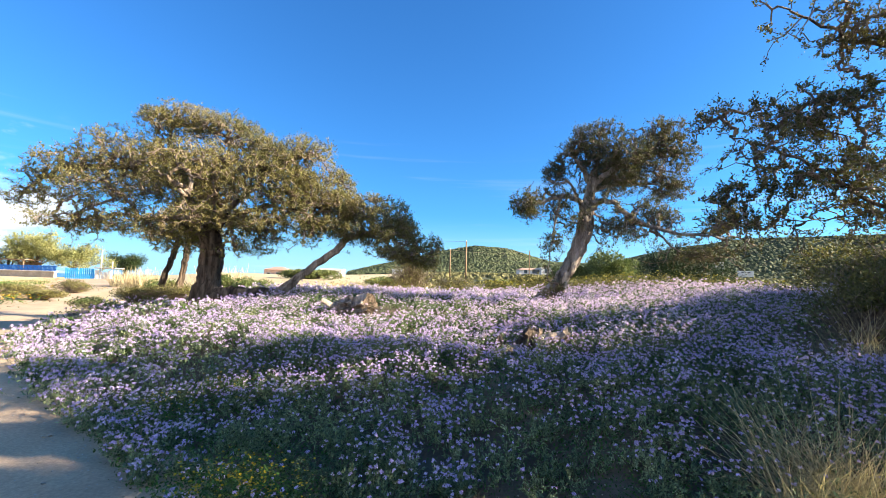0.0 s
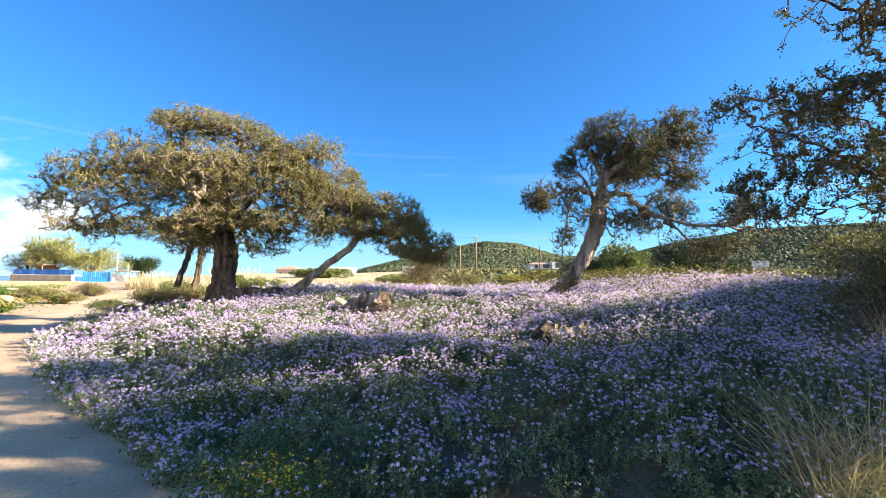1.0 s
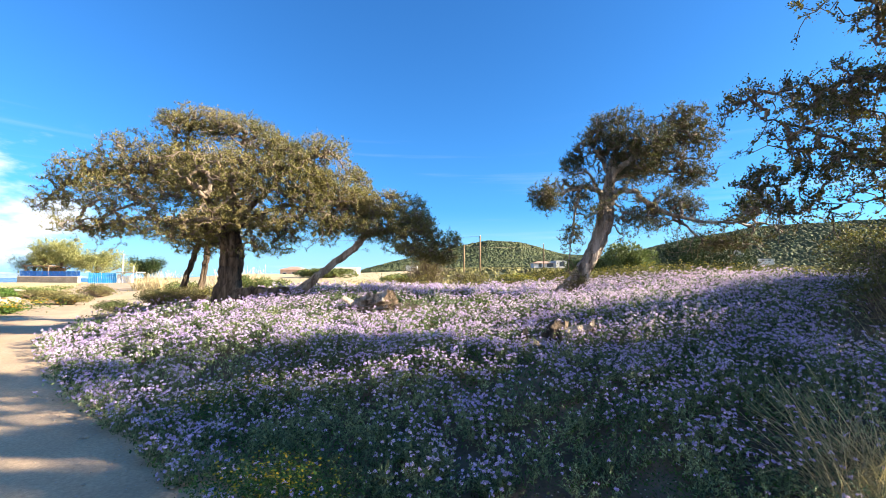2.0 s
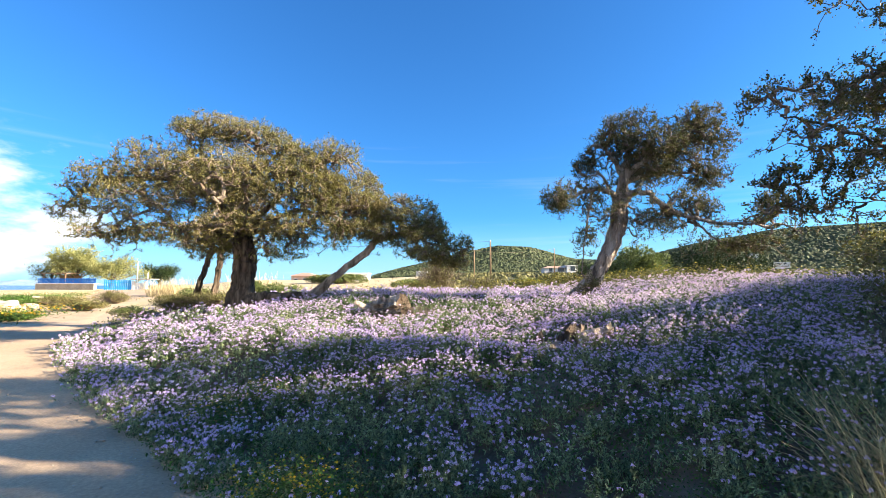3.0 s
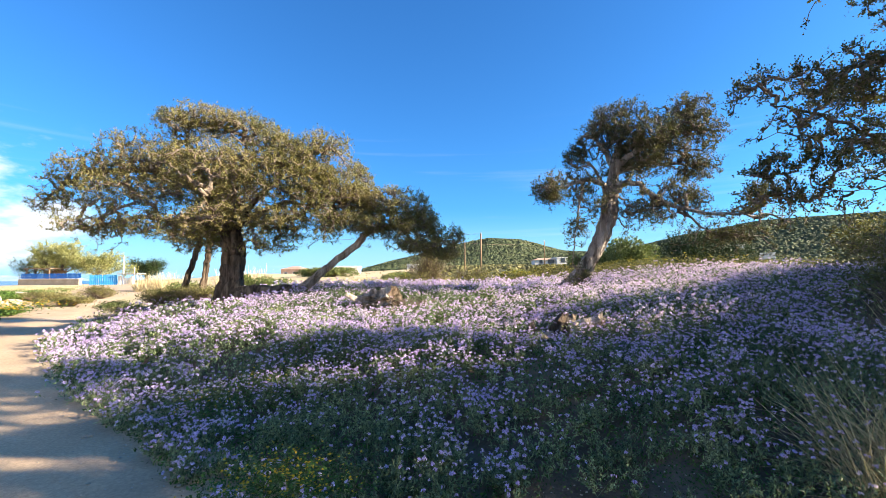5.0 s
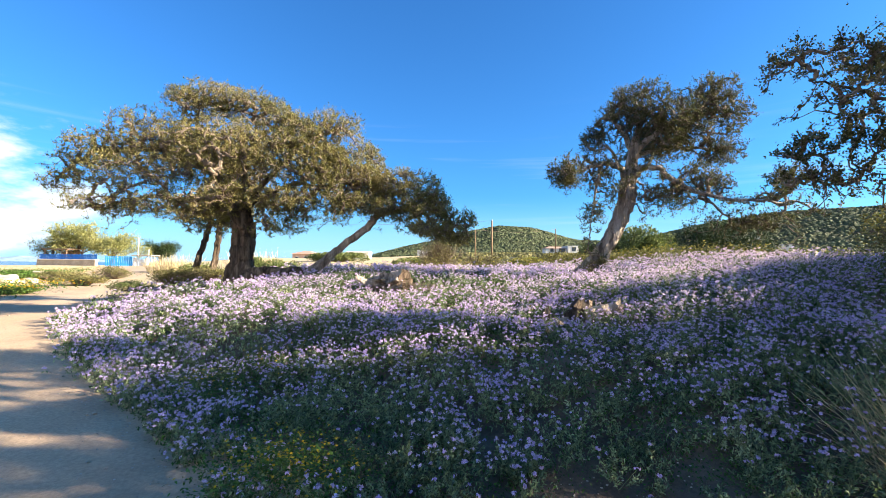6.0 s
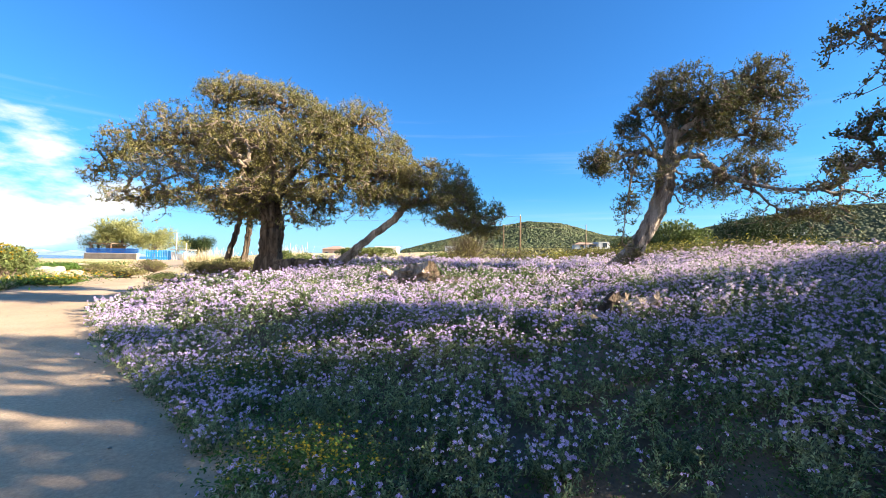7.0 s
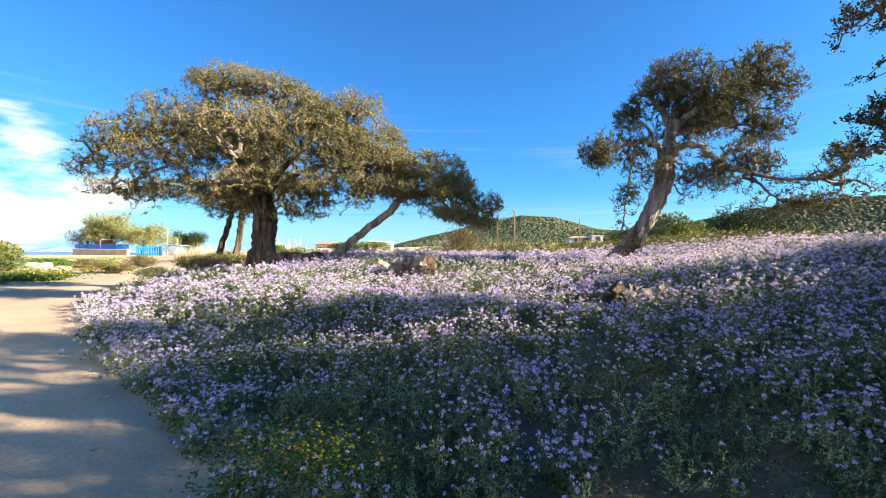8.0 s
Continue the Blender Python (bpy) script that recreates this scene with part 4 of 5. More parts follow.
shrub("grey_bush", "pale grey-green bush half bare", -1.6, 21.0, 1.3, 1.1, 1.9, SCRUB, 2600, 0.06, 315, 700, 0.010, lumps=12)
shrub("grey_bush", "pale grey-green bush half bare", 0.4, 22.0, 1.1, 1.1, 1.2, SCRUB, 2600, 0.06, 316, 500, 0.010)
shrub("broom_bush", "rounded broom bush in yellow bloom", 3.2, 27.0, 1.5, 1.2, 1.0, OLIVE_BUSH, 7000, 0.11, 317, 60, 0.015, SPURGE, 400)
shrub("olive_bush", "broad low grey-green thicket", 6.2, 28.0, 2.6, 1.3, 1.15, SCRUB, 14000, 0.12, 318, 80, 0.02, lumps=18)
shrub("olive_bush", "low green thicket past the bare ground", -4.0, 33.0, 2.2, 1.4, 0.75, OLIVE_BUSH, 9000, 0.13, 319, 60, 0.02)
shrub("olive_bush", "long low green hedge past the bare ground", -14.0, 46.0, 3.5, 1.4, 1.0, OLIVE_BUSH, 12000, 0.16, 320, 60, 0.02, lumps=18)
shrub("olive_bush", "rounded grey-green bush behind the old juniper", -8.3, 17.9, 1.0, 1.0, 1.05, OLIVE_BUSH, 8000, 0.07, 321, 90, 0.01)
shrub("olive_bush", "rounded grey-green bush behind the old juniper", -6.9, 16.8, 0.8, 0.8, 0.75, OLIVE_BUSH, 6000, 0.07, 322, 90, 0.01)
shrub("grey_bush", "low half-bare scrub about the young junipers' feet", -7.5, 10.9, 0.8, 0.5, 0.42, SCRUB, 4200, 0.035, 323, 220, 0.004)
shrub("grey_bush", "low olive scrub about the young junipers' feet", -6.5, 10.7, 0.8, 0.5, 0.36, SCRUB, 4200, 0.035, 324, 220, 0.004)
shrub("grey_bush", "low grey-green scrub at the track's bend", -8.9, 11.6, 0.9, 0.6, 0.34, OLIVE_BUSH, 4200, 0.035, 325, 200, 0.004)
shrub("twig_tangle", "tangle of dead twigs caught at the bent juniper's foot", 2.2, 8.82, 0.34, 0.26, 0.55, SCRUB, 300, 0.025, 326, 260, 0.004)
shrub("flowering_bush", "green bush with yellow flower spikes beside the track", -16.9, 13.9, 1.2, 1.2, 1.35, OLIVE_BUSH, 9000, 0.08, 331, 160, 0.01, YELLOW, 260)
shrub("green_bush", "low bright green bush on sandy ground", -22.0, 20.6, 1.1, 1.1, 0.45, FOLIAGE_GREEN, 7000, 0.09, 332, 60, 0.01)
shrub("green_bush", "low green verge bush with some yellow flowers", -14.4, 13.6, 1.0, 0.9, 0.30, FOLIAGE_GREEN, 6000, 0.07, 333, 60, 0.008, YELLOW, 160)
shrub("grey_bush", "tangled grey-green shrub on the verge", -15.6, 17.2, 1.1, 0.9, 0.45, SCRUB, 6000, 0.06, 334, 160, 0.008)
shrub("grey_bush", "tangled half-bare shrub on the verge", -18.6, 22.5, 1.2, 1.0, 0.8, SCRUB, 4500, 0.05, 335, 260, 0.01)
shrub("grey_bush", "low olive shrub on the verge", -20.6, 21.4, 1.5, 1.0, 0.5, SCRUB, 7000, 0.06, 336, 160, 0.01)


def grass_tuft(name, label, x, y, n, spread, length, lean, mat_, seed, width=0.005, curve=0.5):
    """A tuft of long arching dry blades from one root."""
    gen = np.random.default_rng(seed)
    z0 = float(ground_z(x, y)) - 0.02
    a = gen.uniform(0, 2 * np.pi, n)
    r = spread * np.sqrt(gen.random(n))
    p0 = np.stack([r * np.cos(a), r * np.sin(a), np.zeros(n)], axis=1)
    p0[:, 2] = ground_z(x + p0[:, 0], y + p0[:, 1]) - z0 - 0.02
    d = gen.normal(0, 0.42, (n, 3)) + np.array(lean)
    d[:, 2] = np.abs(d[:, 2]) * 0.6 + 0.55
    d /= np.linalg.norm(d, axis=1)[:, None]
    ln = (length * gen.uniform(0.35, 1.2, n))[:, None]
    droop = (curve * gen.uniform(0.0, 1.3, n) ** 1.5)[:, None]
    side = np.cross(d, gen.normal(size=(n, 3)))
    side /= np.linalg.norm(side, axis=1)[:, None] + 1e-9
    flat = d * np.array([1, 1, 0.0])
    rows = []
    for t in (0, 0.25, 0.5, 0.75, 1.0):
        p = p0 + d * ln * t + (flat * 0.5 - np.array([0, 0, 0.75])) * ln * droop * t * t
        w = width * (1 - 0.75 * t)
        rows += [p - side * w / 2, p + side * w / 2]
    v = np.stack(rows, axis=1).reshape(-1, 3)
    i = np.arange(n)[:, None] * 10
    f = np.concatenate([i + np.array([[k, k + 1, k + 3, k + 2]]) for k in (0, 2, 4, 6)])
    ob = link(name, np_mesh(name, v, f, mat_))
    ob.matrix_world = pose(x, y, z0)
    return tagged(ob, label, "grass")


grass_tuft("dry_grass", "tuft of long dry straw-coloured grass leaning over the flowers", 2.28, 2.72, 420, 0.32, 0.80, (-0.22, -0.05, 0.6), STRAW, 401, 0.0048)
grass_tuft("dry_grass", "matted tuft of dry straw-coloured grass", 2.36, 2.48, 3200, 0.44, 0.46, (-0.12, -0.1, 0.12), STRAW, 402, 0.0048, curve=1.3)
grass_tuft("dry_grass", "tuft of tall dry grass before the scrub", 4.4, 4.5, 320, 0.35, 0.85, (0.0, 0, 0.6), STRAW, 403)
grass_tuft("dry_grass", "tuft of tall dry grass before the scrub", 5.2, 5.4, 160, 0.4, 0.9, (0.1, 0, 0.6), STRAW, 404)

gv = np.random.default_rng(77)
for k in range(34):
    ti = int(gv.integers(66, 118))
    gx, gy = TRACK_LINE[ti] + np.array([-TRACK_DIR[ti, 1], TRACK_DIR[ti, 0]]) * gv.uniform(1.7, 4.2)
    dry = gv.random() < 0.6
    grass_tuft("verge_grass", "tuft of dry grass on the verge" if dry else "tuft of green grass on the verge", float(gx), float(gy), 150, 0.42, 0.36, (0, 0, 0.7), STRAW if dry else FOLIAGE_GREEN, 420 + k, 0.018, 0.5)
shrub("grey_bush", "low grey-green shrub past the track", -13.4, 21.6, 1.3, 1.0, 0.85, OLIVE_BUSH, 6000, 0.07, 337, 160, 0.008)
shrub("grey_bush", "low half-bare shrub past the track", -11.4, 19.4, 1.0, 0.9, 0.65, SCRUB, 4500, 0.06, 338, 200, 0.008)
shrub("spurge_bush", "yellow-green spurge bush on the dune's back", 8.8, 13.6, 1.4, 0.9, 0.75, OLIVE_BUSH, 5000, 0.07, 341, 60, 0.01, SPURGE, 500)
shrub("spurge_bush", "yellow-green spurge bush on the dune's back", 11.4, 14.6, 1.5, 0.9, 0.85, OLIVE_BUSH, 5000, 0.07, 342, 60, 0.01, SPURGE, 500)
shrub("spurge_bush", "yellow-green spurge bush on the dune's back", 14.2, 15.5, 1.6, 1.0, 0.9, OLIVE_BUSH, 5000, 0.07, 343, 60, 0.01, SPURGE, 400)
shrub("scrub_bush", "low olive scrub past the dune", 17.5, 18.0, 1.9, 1.2, 1.3, SCRUB, 7000, 0.09, 344, 80, 0.01)
shrub("scrub_bush", "low olive scrub past the dune", 12.0, 9.8, 1.5, 1.2, 1.0, SCRUB, 7000, 0.06, 345, 160, 0.008)
for rx, ry, sd in ((-21.5, 30.5, 405), (-19.6, 30.2, 406), (-23.2, 33.0, 407), (-14.5, 27.5, 408), (-12.6, 27.0, 409)):
    grass_tuft("reed_stand", "stand of tall pale dry reeds", rx, ry, 260, 1.0, 1.25, (0.0, 0, 1.6), STRAW, sd, 0.03, 0.25)


def boulder(x, y, r, seed):
    bm = bmesh.new()
    bmesh.ops.create_icosphere(bm, subdivisions=3, radius=r)
    for v in bm.verts:
        k = 1 + 0.35 * noise.noise(v.co * (1.6 / r) + Vector((seed, 0, 0))) + 0.12 * noise.noise(v.co * (5 / r) + Vector((0, seed, 0)))
        v.co = Vector((v.co.x * 1.4 * k, v.co.y * k, v.co.z * 0.6 * k))
    ob = part("boulder", bm, RUBBLE, None, smooth=True)
    ob.matrix_world = pose(x, y, float(ground_z(x, y)) + r * 0.15, 0, 0, seed * 50)
    tagged(ob, "pale weathered limestone boulder in sandy ground", "boulder", "boulders by the track")


for bx, by, br, sd in ((-18.6, 17.2, 0.42, 1), (-20.2, 18.4, 0.55, 2), (-19.4, 18.9, 0.3, 3), (-22.6, 22.4, 0.5, 4), (-17.0, 18.2, 0.28, 5), (-24.0, 21.0, 0.4, 6), (-16.6, 25.2, 0.28, 7), (-15.2, 25.6, 0.2, 8)):
    boulder(bx, by, br, sd)

# ---- log and stump ----


def log_mesh(name, p0, p1, r0, r1, bark, seed, knots=0.18, sides=16, rings=14):
    gen = np.random.default_rng(seed)
    t = np.linspace(0, 1, rings)[:, None]
    p = np.array(p0) + (np.array(p1) - np.array(p0)) * t
    p[1:-1] += gen.normal(0, 0.012, (rings - 2, 3))
    v, f = tube(p, np.linspace(r0, r1, rings), sides, knots, gen)
    return v, f


def end_cap(v, sides, last):
    n = len(v)
    ring = np.arange(n - sides, n) if last else np.arange(sides)[::-1]
    c = v[ring].mean(0)
    vv = np.vstack([v[ring], c[None]])
    return vv, np.array([[i, (i + 1) % sides, sides] for i in range(sides)])


def fallen_log():
    z = float(ground_z(-1.5, 7.75)) - 0.01
    root = base("fallen_log", -1.5, 7.75, z, "weathered hollow log with a dark rotten sawn end", "log")
    v, f = log_mesh("trunk", (-0.38, 0.12, 0.12), (0.27, -0.08, 0.20), 0.11, 0.20, CUT_WOOD, 501, 0.26, 20, 22)
    link("bark", np_mesh("bark", v, f, BARK_GREY), root, "weathered grey bark")
    vv, ff = end_cap(v, 20, True)
    vv[-1] -= np.array([0.22, 0, 0])
    link("sawn_end", np_mesh("sawn_end", vv, ff, BARK_BROWN), root, "dark rotten hollow end")
    v, f = log_mesh("stub", (-0.26, 0.05, 0.12), (-0.56, -0.14, 0.26), 0.07, 0.035, CUT_WOOD, 502, sides=9, rings=6)
    link("branch_stub", np_mesh("branch_stub", v, f, BARK_GREY, smooth=True), root)


fallen_log()


def old_stump():
    z = float(ground_z(1.12, 5.55))
    root = base("tree_stump", 1.12, 5.55, z, "split grey tree stump with splayed roots among flowers", "stump")
    for name, p0, p1, r0, r1, label in (("body", (-0.10, 0.0, -0.08), (0.02, 0.02, 0.27), 0.15, 0.085, ""), ("split_slab", (0.02, -0.04, 0.10), (0.42, -0.06, 0.24), 0.10, 0.045, "pale split slab of weathered wood"),
                                       ("snag", (-0.36, -0.02, -0.05), (-0.42, 0.0, 0.16), 0.07, 0.035, "")):
        v, f = log_mesh(name, p0, p1, r0, r1, BARK_GREY, 511 + len(name), 0.20, 18, 12)
        v[-18:, 2] += 0.07 * np.sin(np.arange(18) * 2.2) - 0.02
        vv, ff = end_cap(v, 18, True)
        wood = BARK_GREY if name == "split_slab" else BARK_BROWN
        piece = link(name, np_mesh(name, v, f, wood), root, label)
        link("broken_end", np_mesh("broken_end", vv, ff, BARK_BROWN), piece, "splintered broken end")
    for k, (a, b, c) in enumerate(((-0.62, -0.15, 0.0), (0.42, -0.24, -0.02), (-0.25, 0.34, 0.0))):
        v, f = log_mesh("root", (-0.03, 0.0, 0.07), (a, b, c), 0.06, 0.022, BARK_GREY, 512 + k, sides=9, rings=7)
        link("root", np_mesh("root", v, f, BARK_GREY, smooth=True), root)


old_stump()


def loose_roots():
    z = float(ground_z(-4.2, 9.2))
    root = base("fallen_branch", -4.2, 9.2, z, "dark fallen branch lying beside the juniper's foot", "branch")
    v, f = log_mesh("wood", (-0.6, 0.1, 0.12), (0.70, 0.0, 0.20), 0.16, 0.10, BARK_BROWN, 521, sides=12)
    link("wood", np_mesh("wood", v, f, BARK_BROWN, smooth=True), root)


loose_roots()

# small junipers behind the old one
for bx, by, dx, h, sd in ((-7.45, 11.6, 0.45, 1.35, 71), (-6.75, 11.4, 0.18, 1.35, 72), (-6.35, 11.5, 0.25, 1.2, 73)):
    bz = float(ground_z(bx, by))
    grow_tree("young_juniper", "slender leaning juniper behind the old tree",
              [(bx, by, bz - 0.08, 0.09), (bx + dx * 0.5, by, bz + h * 0.5, 0.066), (bx + dx, by, bz + h, 0.056), (bx + dx * 1.2, by, bz + h * 1.4, 0.04)],
              [[(bx + dx, by, bz + h), (bx + dx + 0.3, by - 0.2, bz + h * 1.3), (bx + dx + 0.5, by - 0.2, bz + h * 1.6)], [(bx + dx, by, bz + h), (bx + dx - 0.4, by - 0.1, bz + h * 1.3)]],
              [(bx + dx, by, bz + h * 1.35, 0.75, 0.35), (bx + dx + 0.3, by, bz + h * 1.7, 0.8, 0.4)], 160, 5000, 0.06, BARK_BROWN, LEAF_OLIVE, sd, 0.04, clump=0.09)

# ---- far trees ----


def far_tree(name, label, x, y, h, w, leaf, seed, n=16000, size=0.2):
    z = float(ground_z(x, y))
    gen = np.random.default_rng(seed)
    b = [(x + gen.uniform(-0.5, 0.5) * w, y + gen.uniform(-0.4, 0.4) * w, z + h * gen.uniform(0.42, 0.82), w * 0.26, h * 0.2) for k in range(10)]
    grow_tree(name, label, [(x, y, z - 0.1, 0.2), (x + 0.1, y, z + h * 0.25, 0.16), (x, y, z + h * 0.6, 0.08)],
              [[(x, y, z + h * 0.25), tuple(q[:3])] for q in b[:6]], b, 500, n, size, BARK_BROWN, leaf, seed, 0.1, gaps=0.30, clump=0.3)


far_tree("tamarisk_tree", "feathery grey-green tamarisk behind the blue fence", -52.0, 57.0, 5.4, 7.0, TAMARISK, 81, 26000, 0.15)
far_tree("tamarisk_tree", "feathery grey-green tamarisk behind the blue fence", -46.8, 56.5, 4.1, 5.2, TAMARISK, 82, 14000, 0.15)
far_tree("tamarisk_tree", "leafless grey-brown tamarisk beside the shelter", -55.6, 57.0, 4.2, 4.0, SCRUB, 83, 6000, 0.12)
far_tree("pine_tree", "small dark green tree behind the gate", -47.0, 66.0, 3.6, 4.0, MASTIC, 84, 9000)

# ---- blue fences and the terrace ----


def slat_run(parent, x0, y0, x1, y1, z0, h, step, w, mat_, gen):
    """Upright slats along a line, each a board of its own, with two rails."""
    ox, oy, oz = parent.location
    n = int(math.hypot(x1 - x0, y1 - y0) / step)
    ang = math.atan2(y1 - y0, x1 - x0)
    me = None
    for k in range(n + 1):
        t = k / n
        if me is None:
            bm = box((-w / 2, -0.012, 0), (w / 2, 0.012, h), 0.004)
            me = bpy.data.meshes.new("slat")
            bm.to_mesh(me)
            bm.free()
            me.materials.append(mat_)
        ob = link("slat", me, parent)
        ob.matrix_local = pose(x0 + (x1 - x0) * t - ox, y0 + (y1 - y0) * t - oy, z0 - oz + gen.uniform(-0.04, 0.04), 0, gen.uniform(-2, 2), math.degrees(ang))
    for zz in (0.2, 0.75):
        bm = box((0, 0.014, 0), (math.hypot(x1 - x0, y1 - y0), 0.05, 0.08))
        ob = part("rail", bm, mat_, parent)
        ob.matrix_local = pose(x0 - ox, y0 - oy, z0 - oz + h * zz, 0, 0, math.degrees(ang))


def terrace():
    gen = np.random.default_rng(601)
    x0, y0, x1, y1 = -53.9, 53.4, -45.6, 52.4
    z = float(ground_z(-49, 52.8)) - 0.45
    wall = base("terrace_wall", x0, y0, z, "pale rendered stone terrace wall with worn face", "wall", turn=math.degrees(math.atan2(y1 - y0, x1 - x0)))
    L = math.hypot(x1 - x0, y1 - y0)
    part("wall", box((0, 0, -0.5), (L, 0.4, 1.15), 0.03), RUBBLE, wall)
    part("coping", box((-0.05, -0.05, 1.15), (L + 0.05, 0.45, 1.23), 0.02), WHITEWASH, wall, "whitewashed coping")
    part("end_wall", box((-0.3, 0.0, -0.5), (0.0, 4.0, 1.2), 0.03), RUBBLE, wall)
    fence = base("blue_fence", x0, y0, z, "weathered blue slatted fence on the terrace wall", "fence")
    slat_run(fence, x0, y0 + 0.2, x1, y1 + 0.2, z + 1.23, 0.62, 0.17, 0.13, BLUE_PAINT, gen)
    roof = base("shelter", x0 + 1.4, y0 + 2.0, z + 1.0, "dark timber shelter with a flat reed roof", "shelter")
    part("roof", box((-1.6, -1.4, 1.45), (1.8, 1.4, 1.57), 0.02), POLE_WOOD, roof)
    for px, py in ((-1.4, -1.2), (1.5, -1.2), (-1.4, 1.2), (1.5, 1.2)):
        part("post", box((px - 0.06, py - 0.06, -0.9), (px + 0.06, py + 0.06, 1.45), 0.01), POLE_WOOD, roof)
    part("back_wall", box((-1.4, 1.1, -0.9), (1.5, 1.18, 1.3)), POLE_WOOD, roof)
    gz = float(ground_z(-41, 50.7)) - 0.2
    gate = base("blue_gate_fence", -42.1, 50.6, gz, "bright blue upright board fence beside the gate", "fence")
    slat_run(gate, -42.6, 50.5, -39.75, 50.85, gz + 0.05, 1.35, 0.2, 0.14, CYAN_PAINT, gen)
    white = base("white_gate", -39.4, 50.9, gz, "whitewashed gate with pillars and slatted leaf", "gate")
    for px in (0.0, 1.5):
        part("pillar", box((px - 0.14, -0.14, -0.1), (px + 0.14, 0.14, 1.25), 0.02), WHITEWASH, white)
    part("threshold", box((-0.3, -0.9, -0.15), (1.9, 0.3, 0.12), 0.02), WHITEWASH, white)
    for k in range(8):
        part("slat", box((0.2 + k * 0.15, -0.02, 0.25), (0.29 + k * 0.15, 0.02, 1.05)), WHITEWASH, white)
    part("canopy", box((-0.2, -0.3, 1.45), (2.3, 1.2, 1.55), 0.01), RUBBLE, white)
    for px, h in ((0.15, 3.6), (1.45, 2.3)):
        bm = bmesh.new()
        bmesh.ops.create_cone(bm, cap_ends=True, segments=8, radius1=0.06, radius2=0.045, depth=h)
        bmesh.ops.translate(bm, verts=bm.verts, vec=(px, 0.35, h / 2))
        part("flag_pole", bm, STEEL, white, "white painted pole")


terrace()

# ---- poles and wires ----


def utility_pole(x, y, h, r):
    z = float(ground_z(x, y))
    ob = base("utility_pole", x, y, z, "plain brown wooden utility pole", "pole", "utility poles")
    bm = bmesh.new()
    bmesh.ops.create_cone(bm, cap_ends=True, segments=10, radius1=r, radius2=r * 0.72, depth=h + 0.4)
    bmesh.ops.translate(bm, verts=bm.verts, vec=(0, 0, h / 2 - 0.2))
    part("pole", bm, POLE_WOOD, ob, smooth=True)
    bm = bmesh.new()
    bmesh.ops.create_cone(bm, cap_ends=True, segments=8, radius1=r * 0.5, radius2=r * 0.3, depth=0.18)
    bmesh.ops.translate(bm, verts=bm.verts, vec=(0, 0, h + 0.08))
    part("insulator", bm, STEEL, ob)
    return Vector((x, y, z + h))


def wire(a, b, sag):
    p = np.array([np.array(a) + (np.array(b) - np.array(a)) * t - np.array([0, 0, 4 * sag * t * (1 - t)]) for t in np.linspace(0, 1, 16)])
    v, f = tube(p, np.full(16, 0.014), 4)
    tagged(link("overhead_wire", np_mesh("overhead_wire", v, f, TWIG)), "thin dark overhead wire between poles", "wire", "overhead wires")


P1 = utility_pole(3.1, 60.0, 5.1, 0.13)
P2 = utility_pole(1.2, 75.0, 4.6, 0.12)
P3 = utility_pole(21.0, 108.0, 6.2, 0.13)
wire(P1, P2, 0.3)
wire(P1, (-60.0, 72.0, 9.5), 1.2)
wire(P2, P3, 0.6)

# ---- houses ----


def house(x, y, w, d, h, label, wall_mat, turn=0.0, tiled=True, openings=((0.2, 1.0, 1.0), (0.62, 1.2, 1.1)), z=None):
    """A low house: walls, roof with eaves, windows with frames and panes, a door."""
    z0 = (float(ground_z(x, y)) if z is None else z) - 0.1
    ob = base("house", x, y, z0, label, "house", turn=turn)
    part("wall", box((-w / 2, -d / 2, -1.0), (w / 2, d / 2, h), 0.02), wall_mat, ob)
    bm = bmesh.new()
    e = 0.35
    if tiled:
        lo = [bm.verts.new((sx * (w / 2 + e), sy * (d / 2 + e), h + 0.003)) for sx, sy in ((-1, -1), (1, -1), (1, 1), (-1, 1))]
        hi = [bm.verts.new((sx * (w / 2 - d * 0.4), 0, h + d * 0.16)) for sx in (-1, 1)]
        bm.faces.new(lo[::-1])
        bm.faces.new((lo[0], lo[1], hi[1], hi[0]))
        bm.faces.new((lo[2], lo[3], hi[0], hi[1]))
        bm.faces.new((lo[1], lo[2], hi[1]))
        bm.faces.new((lo[3], lo[0], hi[0]))
        part("roof", bm, TERRACOTTA, ob, "red clay tile roof")
    else:
        bm.free()
        part("roof", box((-w / 2 - 0.1, -d / 2 - 0.1, h), (w / 2 + 0.1, d / 2 + 0.1, h + 0.25), 0.02), WHITEWASH, ob, "flat roof with parapet")
    for u, ww, wh in openings:
        cx = -w / 2 + u * w
        win = part("window", box((cx - ww / 2, -d / 2 - 0.03, h * 0.36), (cx + ww / 2, -d / 2 - 0.005, h * 0.36 + wh), 0.01), WHITEWASH, ob, "white window frame")
        part("pane", box((cx - ww / 2 + 0.08, -d / 2 - 0.045, h * 0.36 + 0.08), (cx + ww / 2 - 0.08, -d / 2 - 0.032, h * 0.36 + wh - 0.08)), DARK_GLASS, win)
    return ob


hz = float(ground_z(24.5, 120)) + 1.3
house(23.0, 120.0, 5.6, 3.6, 2.1 + 5.2 - hz, "low white-walled house with a red tiled roof", WHITEWASH, 4, True, ((0.78, 1.9, 1.3), (0.3, 1.0, 1.1)))
# the porch's shaded opening is drawn as one framed dark pane
house(27.2, 120.5, 2.8, 6.0, 2.3 + 5.4 - hz, "white flat-roofed house wing with an open porch", WHITEWASH, 4, False, ((0.55, 1.3, 1.5),))
house(-40.2, 110.0, 5.6, 5.0, 2.6, "low house with a red tiled roof beyond the hedge", PINK_WALL, 0, True, z=1.1)
